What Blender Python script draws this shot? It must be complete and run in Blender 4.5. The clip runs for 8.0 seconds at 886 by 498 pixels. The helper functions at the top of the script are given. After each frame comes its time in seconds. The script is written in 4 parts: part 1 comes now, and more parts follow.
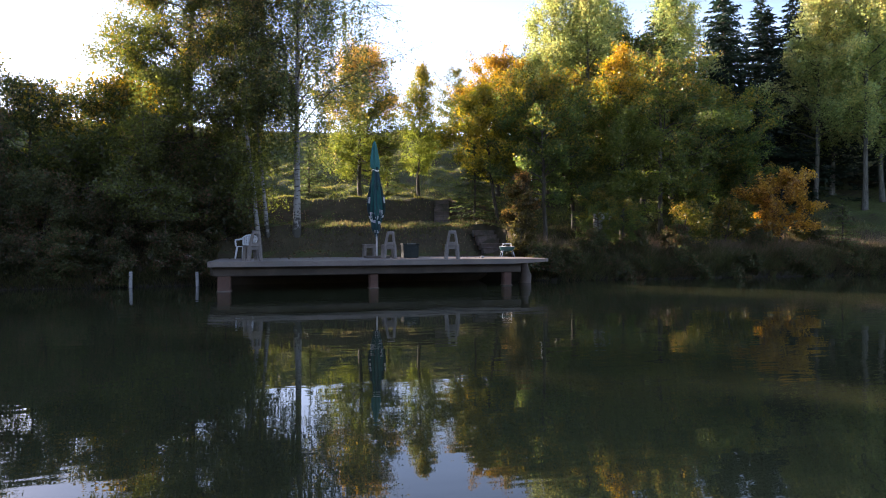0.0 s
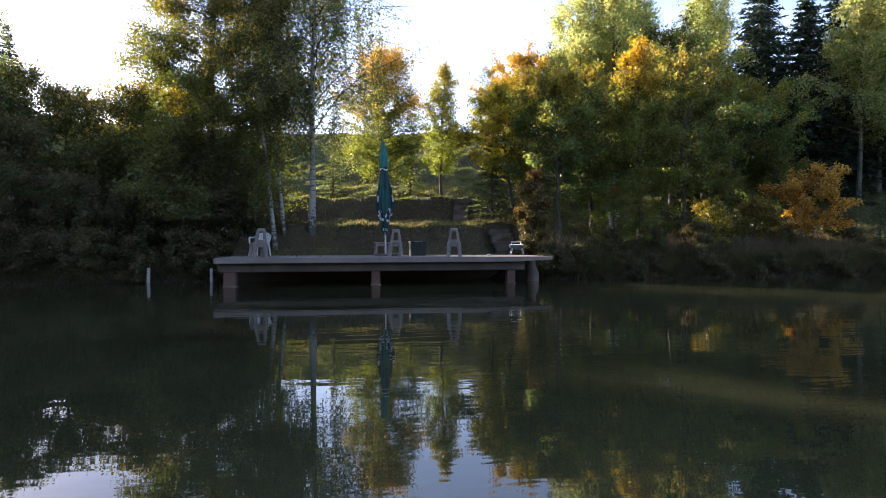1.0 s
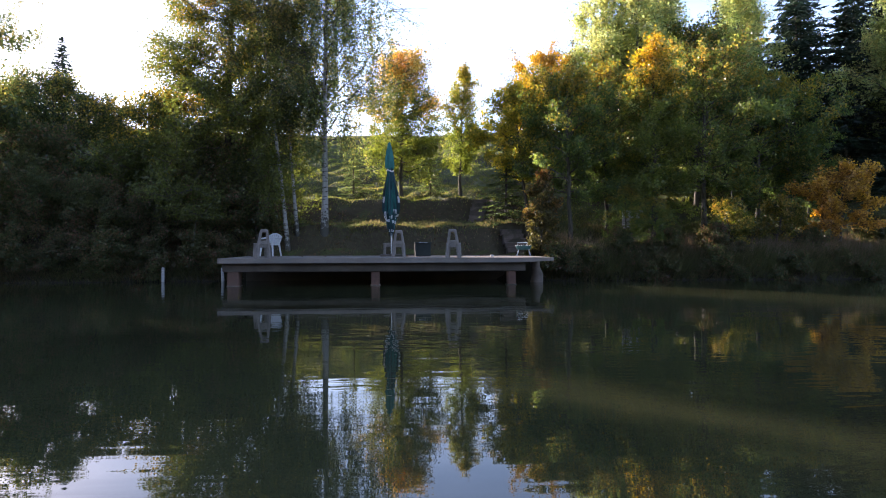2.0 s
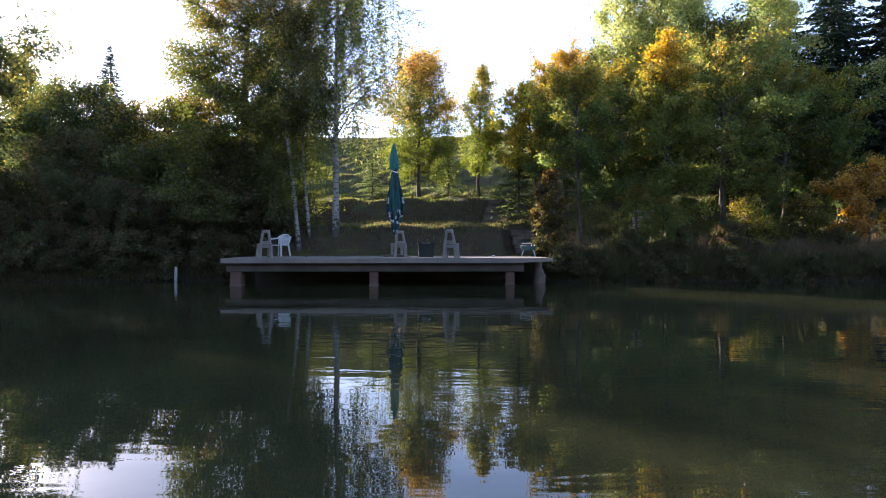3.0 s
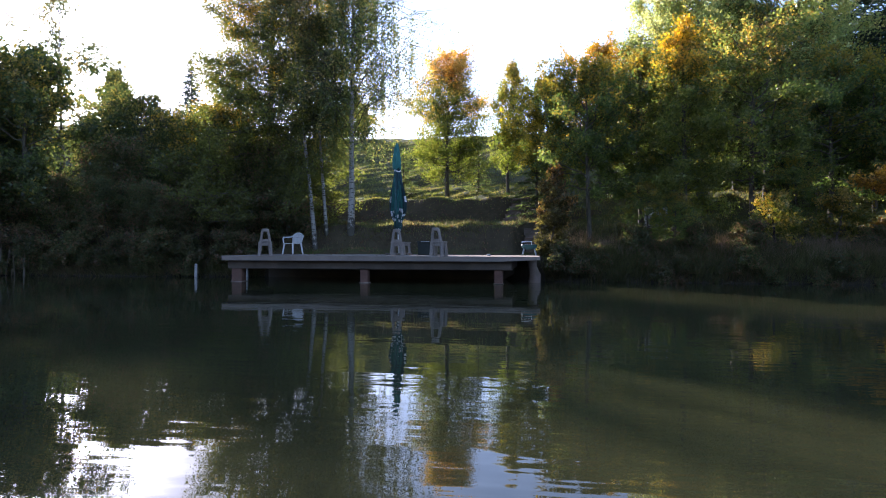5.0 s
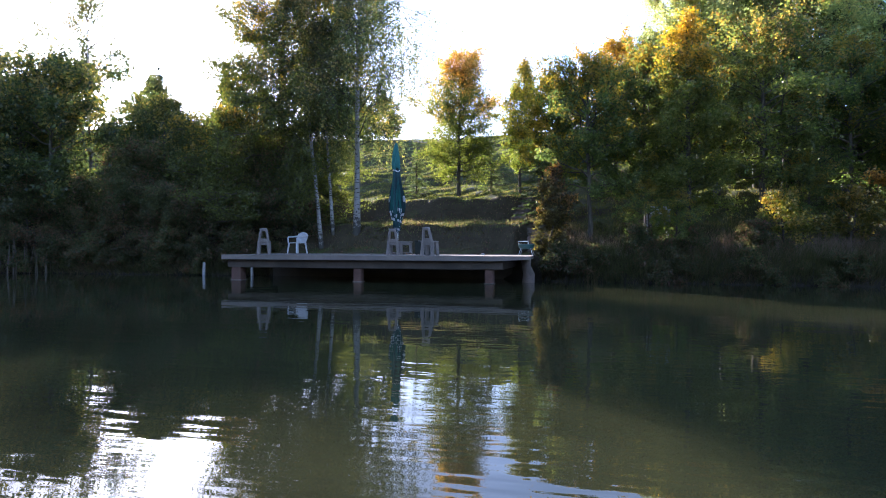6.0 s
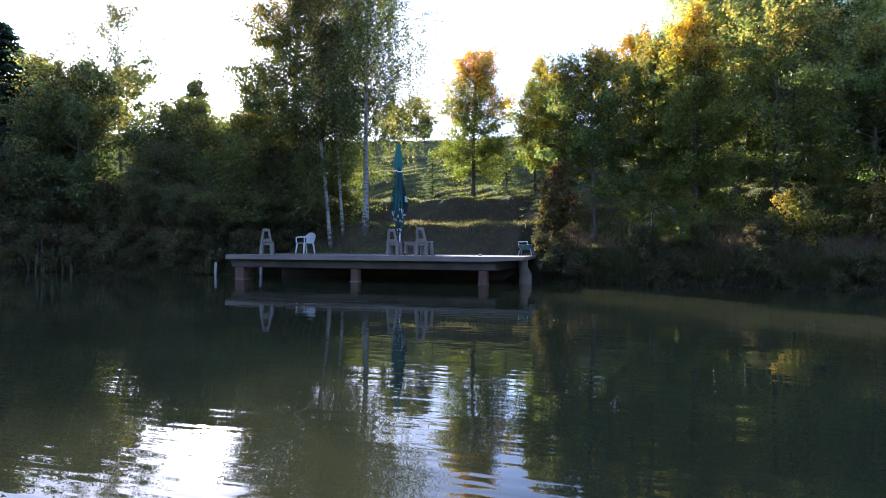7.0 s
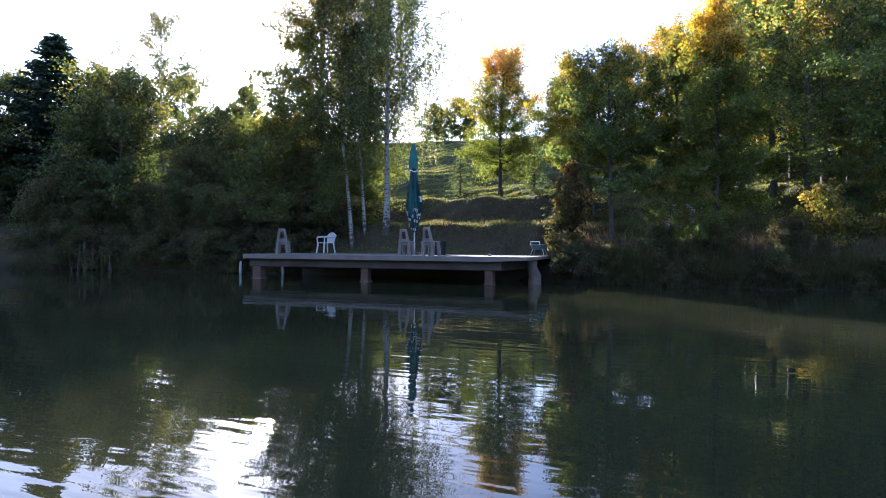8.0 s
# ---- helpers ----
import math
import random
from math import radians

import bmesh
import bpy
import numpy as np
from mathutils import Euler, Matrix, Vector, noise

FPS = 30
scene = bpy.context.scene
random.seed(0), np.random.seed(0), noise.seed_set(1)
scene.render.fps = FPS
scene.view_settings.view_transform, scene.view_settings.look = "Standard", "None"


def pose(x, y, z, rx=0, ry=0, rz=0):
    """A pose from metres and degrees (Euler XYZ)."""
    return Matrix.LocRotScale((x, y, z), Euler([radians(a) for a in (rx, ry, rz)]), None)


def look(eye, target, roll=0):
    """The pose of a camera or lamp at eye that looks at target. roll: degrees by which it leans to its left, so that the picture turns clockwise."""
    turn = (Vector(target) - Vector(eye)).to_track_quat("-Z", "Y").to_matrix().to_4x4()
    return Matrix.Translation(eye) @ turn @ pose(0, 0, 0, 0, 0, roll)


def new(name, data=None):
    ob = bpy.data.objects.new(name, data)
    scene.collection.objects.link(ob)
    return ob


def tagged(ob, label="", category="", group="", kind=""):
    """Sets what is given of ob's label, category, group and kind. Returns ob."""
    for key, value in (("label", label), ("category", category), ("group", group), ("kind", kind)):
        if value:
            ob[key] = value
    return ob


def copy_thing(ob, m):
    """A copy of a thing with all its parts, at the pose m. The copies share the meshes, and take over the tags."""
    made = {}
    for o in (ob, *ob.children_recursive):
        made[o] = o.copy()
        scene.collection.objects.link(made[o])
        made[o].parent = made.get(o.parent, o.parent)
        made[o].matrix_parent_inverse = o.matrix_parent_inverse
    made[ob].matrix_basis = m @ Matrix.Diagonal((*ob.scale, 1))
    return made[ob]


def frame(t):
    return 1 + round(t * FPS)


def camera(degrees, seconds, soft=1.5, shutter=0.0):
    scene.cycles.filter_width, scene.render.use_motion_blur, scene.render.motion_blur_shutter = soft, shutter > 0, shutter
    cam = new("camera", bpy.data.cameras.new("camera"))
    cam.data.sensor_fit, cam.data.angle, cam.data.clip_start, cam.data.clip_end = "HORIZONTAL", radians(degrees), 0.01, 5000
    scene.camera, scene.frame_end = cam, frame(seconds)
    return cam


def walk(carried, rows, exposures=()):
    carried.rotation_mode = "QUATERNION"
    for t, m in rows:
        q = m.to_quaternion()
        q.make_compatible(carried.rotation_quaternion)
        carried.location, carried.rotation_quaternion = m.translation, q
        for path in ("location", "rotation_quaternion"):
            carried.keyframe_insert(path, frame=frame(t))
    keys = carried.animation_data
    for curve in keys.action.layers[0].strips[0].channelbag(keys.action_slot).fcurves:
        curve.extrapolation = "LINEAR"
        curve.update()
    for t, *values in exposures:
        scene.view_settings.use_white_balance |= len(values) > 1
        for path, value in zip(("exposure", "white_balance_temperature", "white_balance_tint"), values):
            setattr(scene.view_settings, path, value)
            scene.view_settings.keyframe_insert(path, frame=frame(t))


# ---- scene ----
cam = camera(68.7, 8.0, soft=1.0)
PATH = [
    (0, (-2.805, -19.556, 1.368), (-0.335, -9.866, 1.271), -0.23),
    (0.25, (-2.402, -19.691, 1.320), (-0.152, -9.948, 1.228), -0.22),
    (0.5, (-1.996, -19.811, 1.287), (0.039, -10.021, 1.201), -0.20),
    (1, (-1.174, -20.010, 1.255), (0.440, -10.142, 1.178), -0.18),
    (1.5, (-0.340, -20.159, 1.249), (0.859, -10.231, 1.178), -0.15),
    (2, (0.507, -20.262, 1.251), (1.294, -10.293, 1.187), -0.12),
    (2.5, (1.365, -20.322, 1.253), (1.741, -10.330, 1.194), -0.09),
    (3, (2.232, -20.344, 1.248), (2.201, -10.344, 1.193), -0.06),
    (3.5, (3.106, -20.328, 1.237), (2.674, -10.337, 1.184), -0.03),
    (4, (3.985, -20.276, 1.219), (3.160, -10.310, 1.168), 0.00),
    (4.5, (4.864, -20.188, 1.199), (3.656, -10.262, 1.149), 0.04),
    (5, (5.741, -20.065, 1.180), (4.160, -10.191, 1.132), 0.07),
    (5.5, (6.610, -19.904, 1.167), (4.665, -10.095, 1.119), 0.11),
    (6, (7.467, -19.704, 1.162), (5.161, -9.973, 1.114), 0.14),
    (6.5, (8.305, -19.461, 1.166), (5.635, -9.824, 1.118), 0.18),
    (7, (9.118, -19.172, 1.174), (6.066, -9.649, 1.126), 0.21),
    (7.5, (9.899, -18.832, 1.179), (6.432, -9.453, 1.131), 0.25),
    (7.75, (10.276, -18.642, 1.177), (6.581, -9.349, 1.128), 0.27),
    (8, (10.642, -18.436, 1.168), (6.702, -9.245, 1.120), 0.29),
]
EXPOSURES = [(0.0, 2.1, 6200, 30), (3.5, 2.15, 5800, 28), (4.5, 2.0, 5750, 28), (6.0, 2.3, 5400, 28), (8.0, 2.25, 5300, 28)]
walk(cam, [(t, look(eye, target, roll)) for t, eye, target, roll in PATH], EXPOSURES)

# ---- light ----
SUN_AZ, SUN_EL = 38.3, 15.6          # degrees to the left of +y, degrees above the horizon
SUN_DIR = Vector((-math.sin(radians(SUN_AZ)) * math.cos(radians(SUN_EL)), math.cos(radians(SUN_AZ)) * math.cos(radians(SUN_EL)), math.sin(radians(SUN_EL))))
sun_data = bpy.data.lights.new("sun", "SUN")
sun_data.energy, sun_data.angle, sun_data.color = 5.0, radians(0.6), (1.0, 0.86, 0.66)
sun = new("sun", sun_data)
sun.matrix_world = look((0, 0, 40), Vector((0, 0, 40)) - SUN_DIR)


class Nodes:
    """A short way to write node trees."""

    def __init__(self, tree):
        self.tree = tree
        tree.nodes.clear()

    def add(self, kind, inputs=None, **props):
        n = self.tree.nodes.new(kind)
        for k, v in props.items():
            setattr(n, k, v)
        for k, v in (inputs or {}).items():
            self.put(n.inputs[k], v)
        return n

    def put(self, socket, v):
        if isinstance(v, bpy.types.NodeSocket):
            self.tree.links.new(v, socket)
        elif isinstance(v, bpy.types.Node):
            self.tree.links.new(v.outputs[0], socket)
        else:
            socket.default_value = v

    def math(self, op, a, b=0.0, c=0.0, clamp=False):
        n = self.add("ShaderNodeMath", operation=op, use_clamp=clamp)
        for s, v in zip(n.inputs, (a, b, c)):
            self.put(s, v)
        return n.outputs[0]

    def mix(self, f, a, b, blend="MIX"):
        n = self.add("ShaderNodeMix", data_type="RGBA", blend_type=blend)
        self.put(n.inputs[0], f)
        for k, v in ((6, a), (7, b)):
            self.put(n.inputs[k], (*v, 1) if isinstance(v, tuple) and len(v) == 3 else v)
        return n.outputs[2]

    def ramp(self, f, *stops):
        n = self.add("ShaderNodeValToRGB")
        self.put(n.inputs[0], f)
        el = n.color_ramp.elements
        while len(el) < len(stops):
            el.new(0.5)
        for e, (p, c) in zip(el, stops):
            e.position = p
            e.color = (*c, 1) if isinstance(c, tuple) else (c, c, c, 1)
        return n.outputs[0]

    def noise(self, vector, scale, detail=4.0, rough=0.55, warp=0.0):
        n = self.add("ShaderNodeTexNoise", {"Scale": scale, "Detail": detail, "Roughness": rough, "Distortion": warp})
        self.put(n.inputs["Vector"], vector)
        return n.outputs[0]


world = bpy.data.worlds.new("sky")
scene.world = world
world.use_nodes = True
w = Nodes(world.node_tree)
sky = w.add("ShaderNodeTexSky", sky_type="NISHITA", sun_disc=False, sun_elevation=radians(SUN_EL), sun_rotation=radians(-SUN_AZ), altitude=300, air_density=1.0, dust_density=0.45, ozone_density=1.2)
coord = w.add("ShaderNodeTexCoord").outputs["Generated"]
facing = w.add("ShaderNodeVectorMath", {0: coord, 1: tuple(SUN_DIR)}, operation="DOT_PRODUCT").outputs["Value"]
facing = w.math("MAXIMUM", facing, 0.0)
stretch = w.add("ShaderNodeMapping", {"Vector": coord, "Scale": (1.0, 1.0, 2.6), "Location": (0.31, 0.12, 0.2)})
height = w.add("ShaderNodeSeparateXYZ", {0: coord}).outputs["Z"]
thinner = w.ramp(height, (0.04, 1.0), (0.34, 0.22))
veil = w.math("MULTIPLY", w.ramp(w.noise(stretch, 2.6, 6, 0.55, 0.4), (0.40, 0.12), (0.58, 1.0)), thinner)
wide = w.math("POWER", w.math("ADD", 0.5, w.math("MULTIPLY", w.add("ShaderNodeVectorMath", {0: coord, 1: tuple(SUN_DIR)}, operation="DOT_PRODUCT").outputs["Value"], 0.5)), 3.0)
glow = w.math("ADD", w.math("MULTIPLY", w.math("POWER", facing, 20.0), 0.10), w.math("MULTIPLY", w.math("POWER", facing, 260.0), 8.0))
cloud = w.math("MULTIPLY", veil, w.math("ADD", w.math("ADD", 0.12, w.math("MULTIPLY", wide, 0.15)), w.math("MULTIPLY", glow, 0.7)))
low_haze = w.math("MULTIPLY", w.ramp(height, (0.05, 0.42), (0.24, 0.0)), w.math("POWER", facing, 4.0))
haze = w.math("ADD", w.math("ADD", cloud, low_haze), w.math("MULTIPLY", glow, 0.3))
haze_col = w.mix(1.0, haze, (0.93, 0.96, 1.0), "MULTIPLY")
bg_sky = w.add("ShaderNodeBackground", {"Color": sky, "Strength": 0.10})
bg_haze = w.add("ShaderNodeBackground", {"Color": haze_col, "Strength": 1.0})
both = w.add("ShaderNodeAddShader", {0: bg_sky, 1: bg_haze})
w.add("ShaderNodeOutputWorld", {"Surface": both})

# ---- materials ----


def material(name):
    m = bpy.data.materials.new(name)
    m.use_nodes = True
    return m, Nodes(m.node_tree)


def surface(name, dark, light, scale, rough=0.8, bump=0.3, fine=8.0, stain=None, stain_at=0.6, metal=0.0, spec=0.4, per_object=0.0, depth=0.01):
    """Two scales of colour and relief; stain: a third colour in large blots."""
    m, n = material(name)
    at = n.add("ShaderNodeTexCoord").outputs["Object"]
    big, small = n.noise(at, scale, 5), n.noise(at, scale * fine, 4, 0.65)
    f = n.math("ADD", n.math("MULTIPLY", big, 0.6), n.math("MULTIPLY", small, 0.4))
    col = n.ramp(f, (0.32, dark), (0.68, light))
    if stain:
        s = n.ramp(n.noise(at, scale * 0.6, 6, 0.7, 0.6), (stain_at - 0.08, 0.0), (stain_at + 0.1, 1.0))
        col = n.mix(n.math("MULTIPLY", s, 0.8), col, stain)
    if per_object:
        r = n.add("ShaderNodeObjectInfo").outputs["Random"]
        v = n.math("ADD", 1.0 - per_object, n.math("MULTIPLY", r, 2 * per_object))
        h = n.add("ShaderNodeHueSaturation", {"Color": col, "Value": v})
        col = h.outputs[0]
    bsdf = n.add("ShaderNodeBsdfPrincipled", {"Base Color": col, "Metallic": metal, "Specular IOR Level": spec})
    n.put(bsdf.inputs["Roughness"], n.ramp(small, (0.3, max(rough - 0.12, 0.05)), (0.7, min(rough + 0.1, 1.0))))
    if bump:
        b = n.add("ShaderNodeBump", {"Strength": bump, "Distance": depth, "Height": f})
        n.put(bsdf.inputs["Normal"], b)
    n.add("ShaderNodeOutputMaterial", {"Surface": bsdf})
    return m


def leaf_material(name, deep, fresh, turned, turn=0.0, high=0.0, thin=0.55, gain=2.6):
    """Leaves that let light through. turn: how many have turned colour; high: how much more towards the top of the crown."""
    m, n = material(name)
    own = n.add("ShaderNodeNewGeometry").outputs["Random Per Island"]
    tc = n.add("ShaderNodeTexCoord")
    patch = n.noise(tc.outputs["Object"], 0.55, 3)
    up = n.add("ShaderNodeSeparateXYZ", {0: tc.outputs["Generated"]}).outputs["Z"]
    green = n.mix(own, deep, fresh)
    odd = n.math("FRACT", n.math("MULTIPLY", own, 17.3))
    t = n.math("ADD", n.math("ADD", n.math("MULTIPLY", n.math("SUBTRACT", patch, 0.5), 1.6), n.math("MULTIPLY", n.math("SUBTRACT", up, 0.55), high)), turn)
    t = n.math("ADD", t, n.math("MULTIPLY", n.math("SUBTRACT", odd, 0.5), 0.6))
    t = n.ramp(t, (0.35, 0.0), (0.65, 1.0))
    col = n.mix(t, green, turned)
    each = n.add("ShaderNodeObjectInfo").outputs["Random"]
    value = n.math("MULTIPLY", n.math("ADD", 0.75, n.math("MULTIPLY", odd, 0.5)), n.math("ADD", 0.82, n.math("MULTIPLY", each, 0.4)))
    hue = n.math("ADD", 0.478, n.math("MULTIPLY", n.math("FRACT", n.math("MULTIPLY", each, 7.7)), 0.022))
    col = n.add("ShaderNodeHueSaturation", {"Color": col, "Value": value, "Hue": hue}).outputs[0]
    face_col = n.add("ShaderNodeHueSaturation", {"Color": col, "Value": 0.74, "Saturation": 0.88, "Hue": 0.485}).outputs[0]
    dif = n.add("ShaderNodeBsdfDiffuse", {"Color": face_col})
    # The transmitted colour is lifted by gain, so crowns look more strongly backlit.
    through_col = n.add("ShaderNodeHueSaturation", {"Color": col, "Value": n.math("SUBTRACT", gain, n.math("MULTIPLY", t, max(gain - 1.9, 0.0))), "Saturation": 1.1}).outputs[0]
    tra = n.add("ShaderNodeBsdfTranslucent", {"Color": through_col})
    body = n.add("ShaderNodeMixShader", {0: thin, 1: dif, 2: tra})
    glo = n.add("ShaderNodeBsdfGlossy", {"Color": (0.8, 0.8, 0.78, 1), "Roughness": 0.38})
    full = n.add("ShaderNodeMixShader", {0: 0.03, 1: body, 2: glo})
    n.add("ShaderNodeOutputMaterial", {"Surface": full})
    return m


def bark_material(name, base, crack, birch=False):
    m, n = material(name)
    at = n.add("ShaderNodeTexCoord").outputs["Object"]
    if birch:
        flat = n.add("ShaderNodeMapping", {"Vector": at, "Scale": (3.0, 3.0, 14.0)})
        marks = n.ramp(n.noise(flat, 1.6, 4, 0.6), (0.56, 0.0), (0.62, 1.0))
        z = n.add("ShaderNodeSeparateXYZ", {0: at}).outputs["Z"]
        low = n.ramp(z, (0.0, 1.0), (1.0, 0.0))
        rough_foot = n.ramp(n.math("ADD", n.noise(at, 6.0, 4), n.math("MULTIPLY", low, 0.35)), (0.62, 0.0), (0.72, 1.0))
        f = n.math("MAXIMUM", marks, rough_foot)
    else:
        tall = n.add("ShaderNodeMapping", {"Vector": at, "Scale": (9.0, 9.0, 1.6)})
        f = n.ramp(n.noise(tall, 2.2, 5, 0.65), (0.38, 0.0), (0.62, 1.0))
    col = n.mix(f, base, crack)
    col = n.mix(n.math("MULTIPLY", n.noise(at, 1.3, 3), 0.5), col, (0.09, 0.1, 0.06))
    bsdf = n.add("ShaderNodeBsdfPrincipled", {"Base Color": col, "Roughness": 0.85, "Specular IOR Level": 0.25})
    b = n.add("ShaderNodeBump", {"Strength": 0.5, "Distance": 0.01, "Height": f})
    n.put(bsdf.inputs["Normal"], b)
    n.add("ShaderNodeOutputMaterial", {"Surface": bsdf})
    return m


def ground_material():
    """Mown grass with worn earth, dry leaves near the trees and mud at the water."""
    m, n = material("turf")
    at = n.add("ShaderNodeTexCoord").outputs["Object"]
    z = n.add("ShaderNodeSeparateXYZ", {0: at}).outputs["Z"]
    grass = n.ramp(n.math("ADD", n.math("MULTIPLY", n.noise(at, 0.5, 5), 0.5), n.math("MULTIPLY", n.noise(at, 7.0, 4, 0.7), 0.5)), (0.3, (0.036, 0.048, 0.014)), (0.55, (0.072, 0.086, 0.024)), (0.75, (0.12, 0.115, 0.038)))
    earth = n.ramp(n.noise(at, 3.0, 6, 0.7), (0.3, (0.034, 0.023, 0.017)), (0.7, (0.080, 0.053, 0.038)))
    bare = n.ramp(n.noise(at, 0.9, 6, 0.65, 0.5), (0.56, 0.0), (0.68, 1.0))
    col = n.mix(n.math("MULTIPLY", bare, 0.75), grass, earth)
    slope = n.add("ShaderNodeSeparateXYZ", {0: n.add("ShaderNodeNewGeometry").outputs["True Normal"]}).outputs["Z"]
    steep = n.ramp(slope, (0.86, 1.0), (0.945, 0.0))
    col = n.mix(n.math("MULTIPLY", steep, 0.75), col, earth)
    wet = n.ramp(z, (0.05, 1.0), (0.55, 0.0))
    col = n.mix(wet, col, (0.028, 0.023, 0.015))
    bsdf = n.add("ShaderNodeBsdfPrincipled", {"Base Color": col, "Roughness": 0.95, "Specular IOR Level": 0.15})
    b = n.add("ShaderNodeBump", {"Strength": 0.8, "Distance": 0.06, "Height": n.noise(at, 9.0, 5, 0.7)})
    n.put(bsdf.inputs["Normal"], b)
    n.add("ShaderNodeOutputMaterial", {"Surface": bsdf})
    return m


def water_material():
    """Murky pond water: a glossy skin with small waves over a clouded green body."""
    m, n = material("pond_water")
    at = n.add("ShaderNodeTexCoord").outputs["Object"]
    long = n.add("ShaderNodeMapping", {"Vector": at, "Rotation": (0, 0, 0.25), "Scale": (0.5, 1.9, 1.0)})
    patch = n.ramp(n.noise(at, 0.16, 3, 0.5), (0.40, 0.22), (0.66, 1.0))
    waves = n.math("ADD", n.noise(long, 1.2, 2, 0.4), n.math("MULTIPLY", n.noise(long, 5.2, 1, 0.4), 0.24))
    waves = n.math("MULTIPLY", waves, patch)
    bump = n.add("ShaderNodeBump", {"Strength": 1.0, "Distance": 0.0088, "Height": waves})
    body = n.ramp(n.noise(at, 0.2, 4), (0.3, (0.016, 0.018, 0.009)), (0.7, (0.034, 0.037, 0.016)))
    bsdf = n.add("ShaderNodeBsdfPrincipled", {"Base Color": body, "Roughness": 0.0, "IOR": 1.33, "Specular IOR Level": 0.5})
    n.put(bsdf.inputs["Normal"], bump)
    n.add("ShaderNodeOutputMaterial", {"Surface": bsdf})
    return m


M_TURF, M_WATER = ground_material(), water_material()
M_CONCRETE = surface("weathered_concrete", (0.12, 0.097, 0.078), (0.22, 0.182, 0.148), 1.4, 0.85, 0.4, 14, (0.13, 0.125, 0.105), 0.58)
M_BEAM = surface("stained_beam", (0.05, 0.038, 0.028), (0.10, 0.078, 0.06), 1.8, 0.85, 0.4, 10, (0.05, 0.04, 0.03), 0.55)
M_PIER = surface("rusty_pier", (0.07, 0.036, 0.026), (0.145, 0.078, 0.054), 2.5, 0.85, 0.5, 8, (0.07, 0.05, 0.035), 0.6)
M_PLASTIC = surface("white_plastic", (0.40, 0.40, 0.39), (0.54, 0.54, 0.52), 3.0, 0.45, 0.05, 10, (0.45, 0.46, 0.42), 0.66)
M_GREYWOOD = surface("weathered_grey_wood", (0.11, 0.094, 0.08), (0.25, 0.215, 0.185), 4.0, 0.85, 0.5, 8, (0.10, 0.09, 0.08), 0.6, per_object=0.08)
M_POLE = surface("white_painted_pole", (0.66, 0.66, 0.64), (0.8, 0.8, 0.78), 4.0, 0.4, 0.05, 8)
M_CANVAS = surface("green_canvas", (0.012, 0.085, 0.074), (0.028, 0.155, 0.135), 3.0, 0.8, 0.35, 14, depth=0.02)
M_NAVY = surface("navy_canvas", (0.012, 0.030, 0.038), (0.028, 0.066, 0.074), 3.0, 0.8, 0.35, 14, (0.014, 0.075, 0.066), 0.52, depth=0.02)
M_PRINT = surface("white_canvas_print", (0.55, 0.56, 0.56), (0.75, 0.75, 0.74), 3.0, 0.8, 0.3, 12)
M_DARK = surface("dark_green_plastic", (0.016, 0.02, 0.018), (0.034, 0.04, 0.034), 3.0, 0.8, 0.1, 8, spec=0.15)
M_TEAL = surface("teal_enamel", (0.02, 0.07, 0.07), (0.04, 0.12, 0.115), 4.0, 0.4, 0.1, 8)
M_STONE = surface("mossy_step_stone", (0.10, 0.075, 0.06), (0.20, 0.15, 0.125), 2.2, 0.9, 0.5, 9, (0.05, 0.05, 0.028), 0.52, per_object=0.22)
M_STAKE = surface("bleached_stake", (0.24, 0.225, 0.20), (0.42, 0.40, 0.37), 5.0, 0.85, 0.4, 8, (0.14, 0.12, 0.10), 0.6)
M_STEEL = surface("dull_steel", (0.25, 0.26, 0.27), (0.42, 0.43, 0.44), 6.0, 0.4, 0.1, 8, metal=0.8)
M_BLADES = leaf_material("grass_blades", (0.050, 0.062, 0.022), (0.098, 0.106, 0.036), (0.14, 0.11, 0.05), 0.34, 0.0, 0.5, 2.2)
M_LAWN = leaf_material("lawn_blades", (0.052, 0.08, 0.015), (0.09, 0.116, 0.022), (0.14, 0.13, 0.036), 0.36, 0.0, 0.5, 2.2)
M_DRY = leaf_material("dry_grass_blades", (0.16, 0.135, 0.07), (0.26, 0.215, 0.12), (0.20, 0.15, 0.08), 0.4, 0.0, 0.4, 2.0)
M_REED = leaf_material("dry_reeds", (0.10, 0.09, 0.05), (0.18, 0.155, 0.09), (0.16, 0.13, 0.08), 0.5, 0.0, 0.4)
BARK = {"grey": bark_material("grey_bark", (0.17, 0.16, 0.14), (0.055, 0.048, 0.04)),
        "birch": bark_material("birch_bark", (0.34, 0.32, 0.29), (0.06, 0.05, 0.045), True),
        "brown": bark_material("brown_bark", (0.11, 0.085, 0.065), (0.035, 0.028, 0.022))}
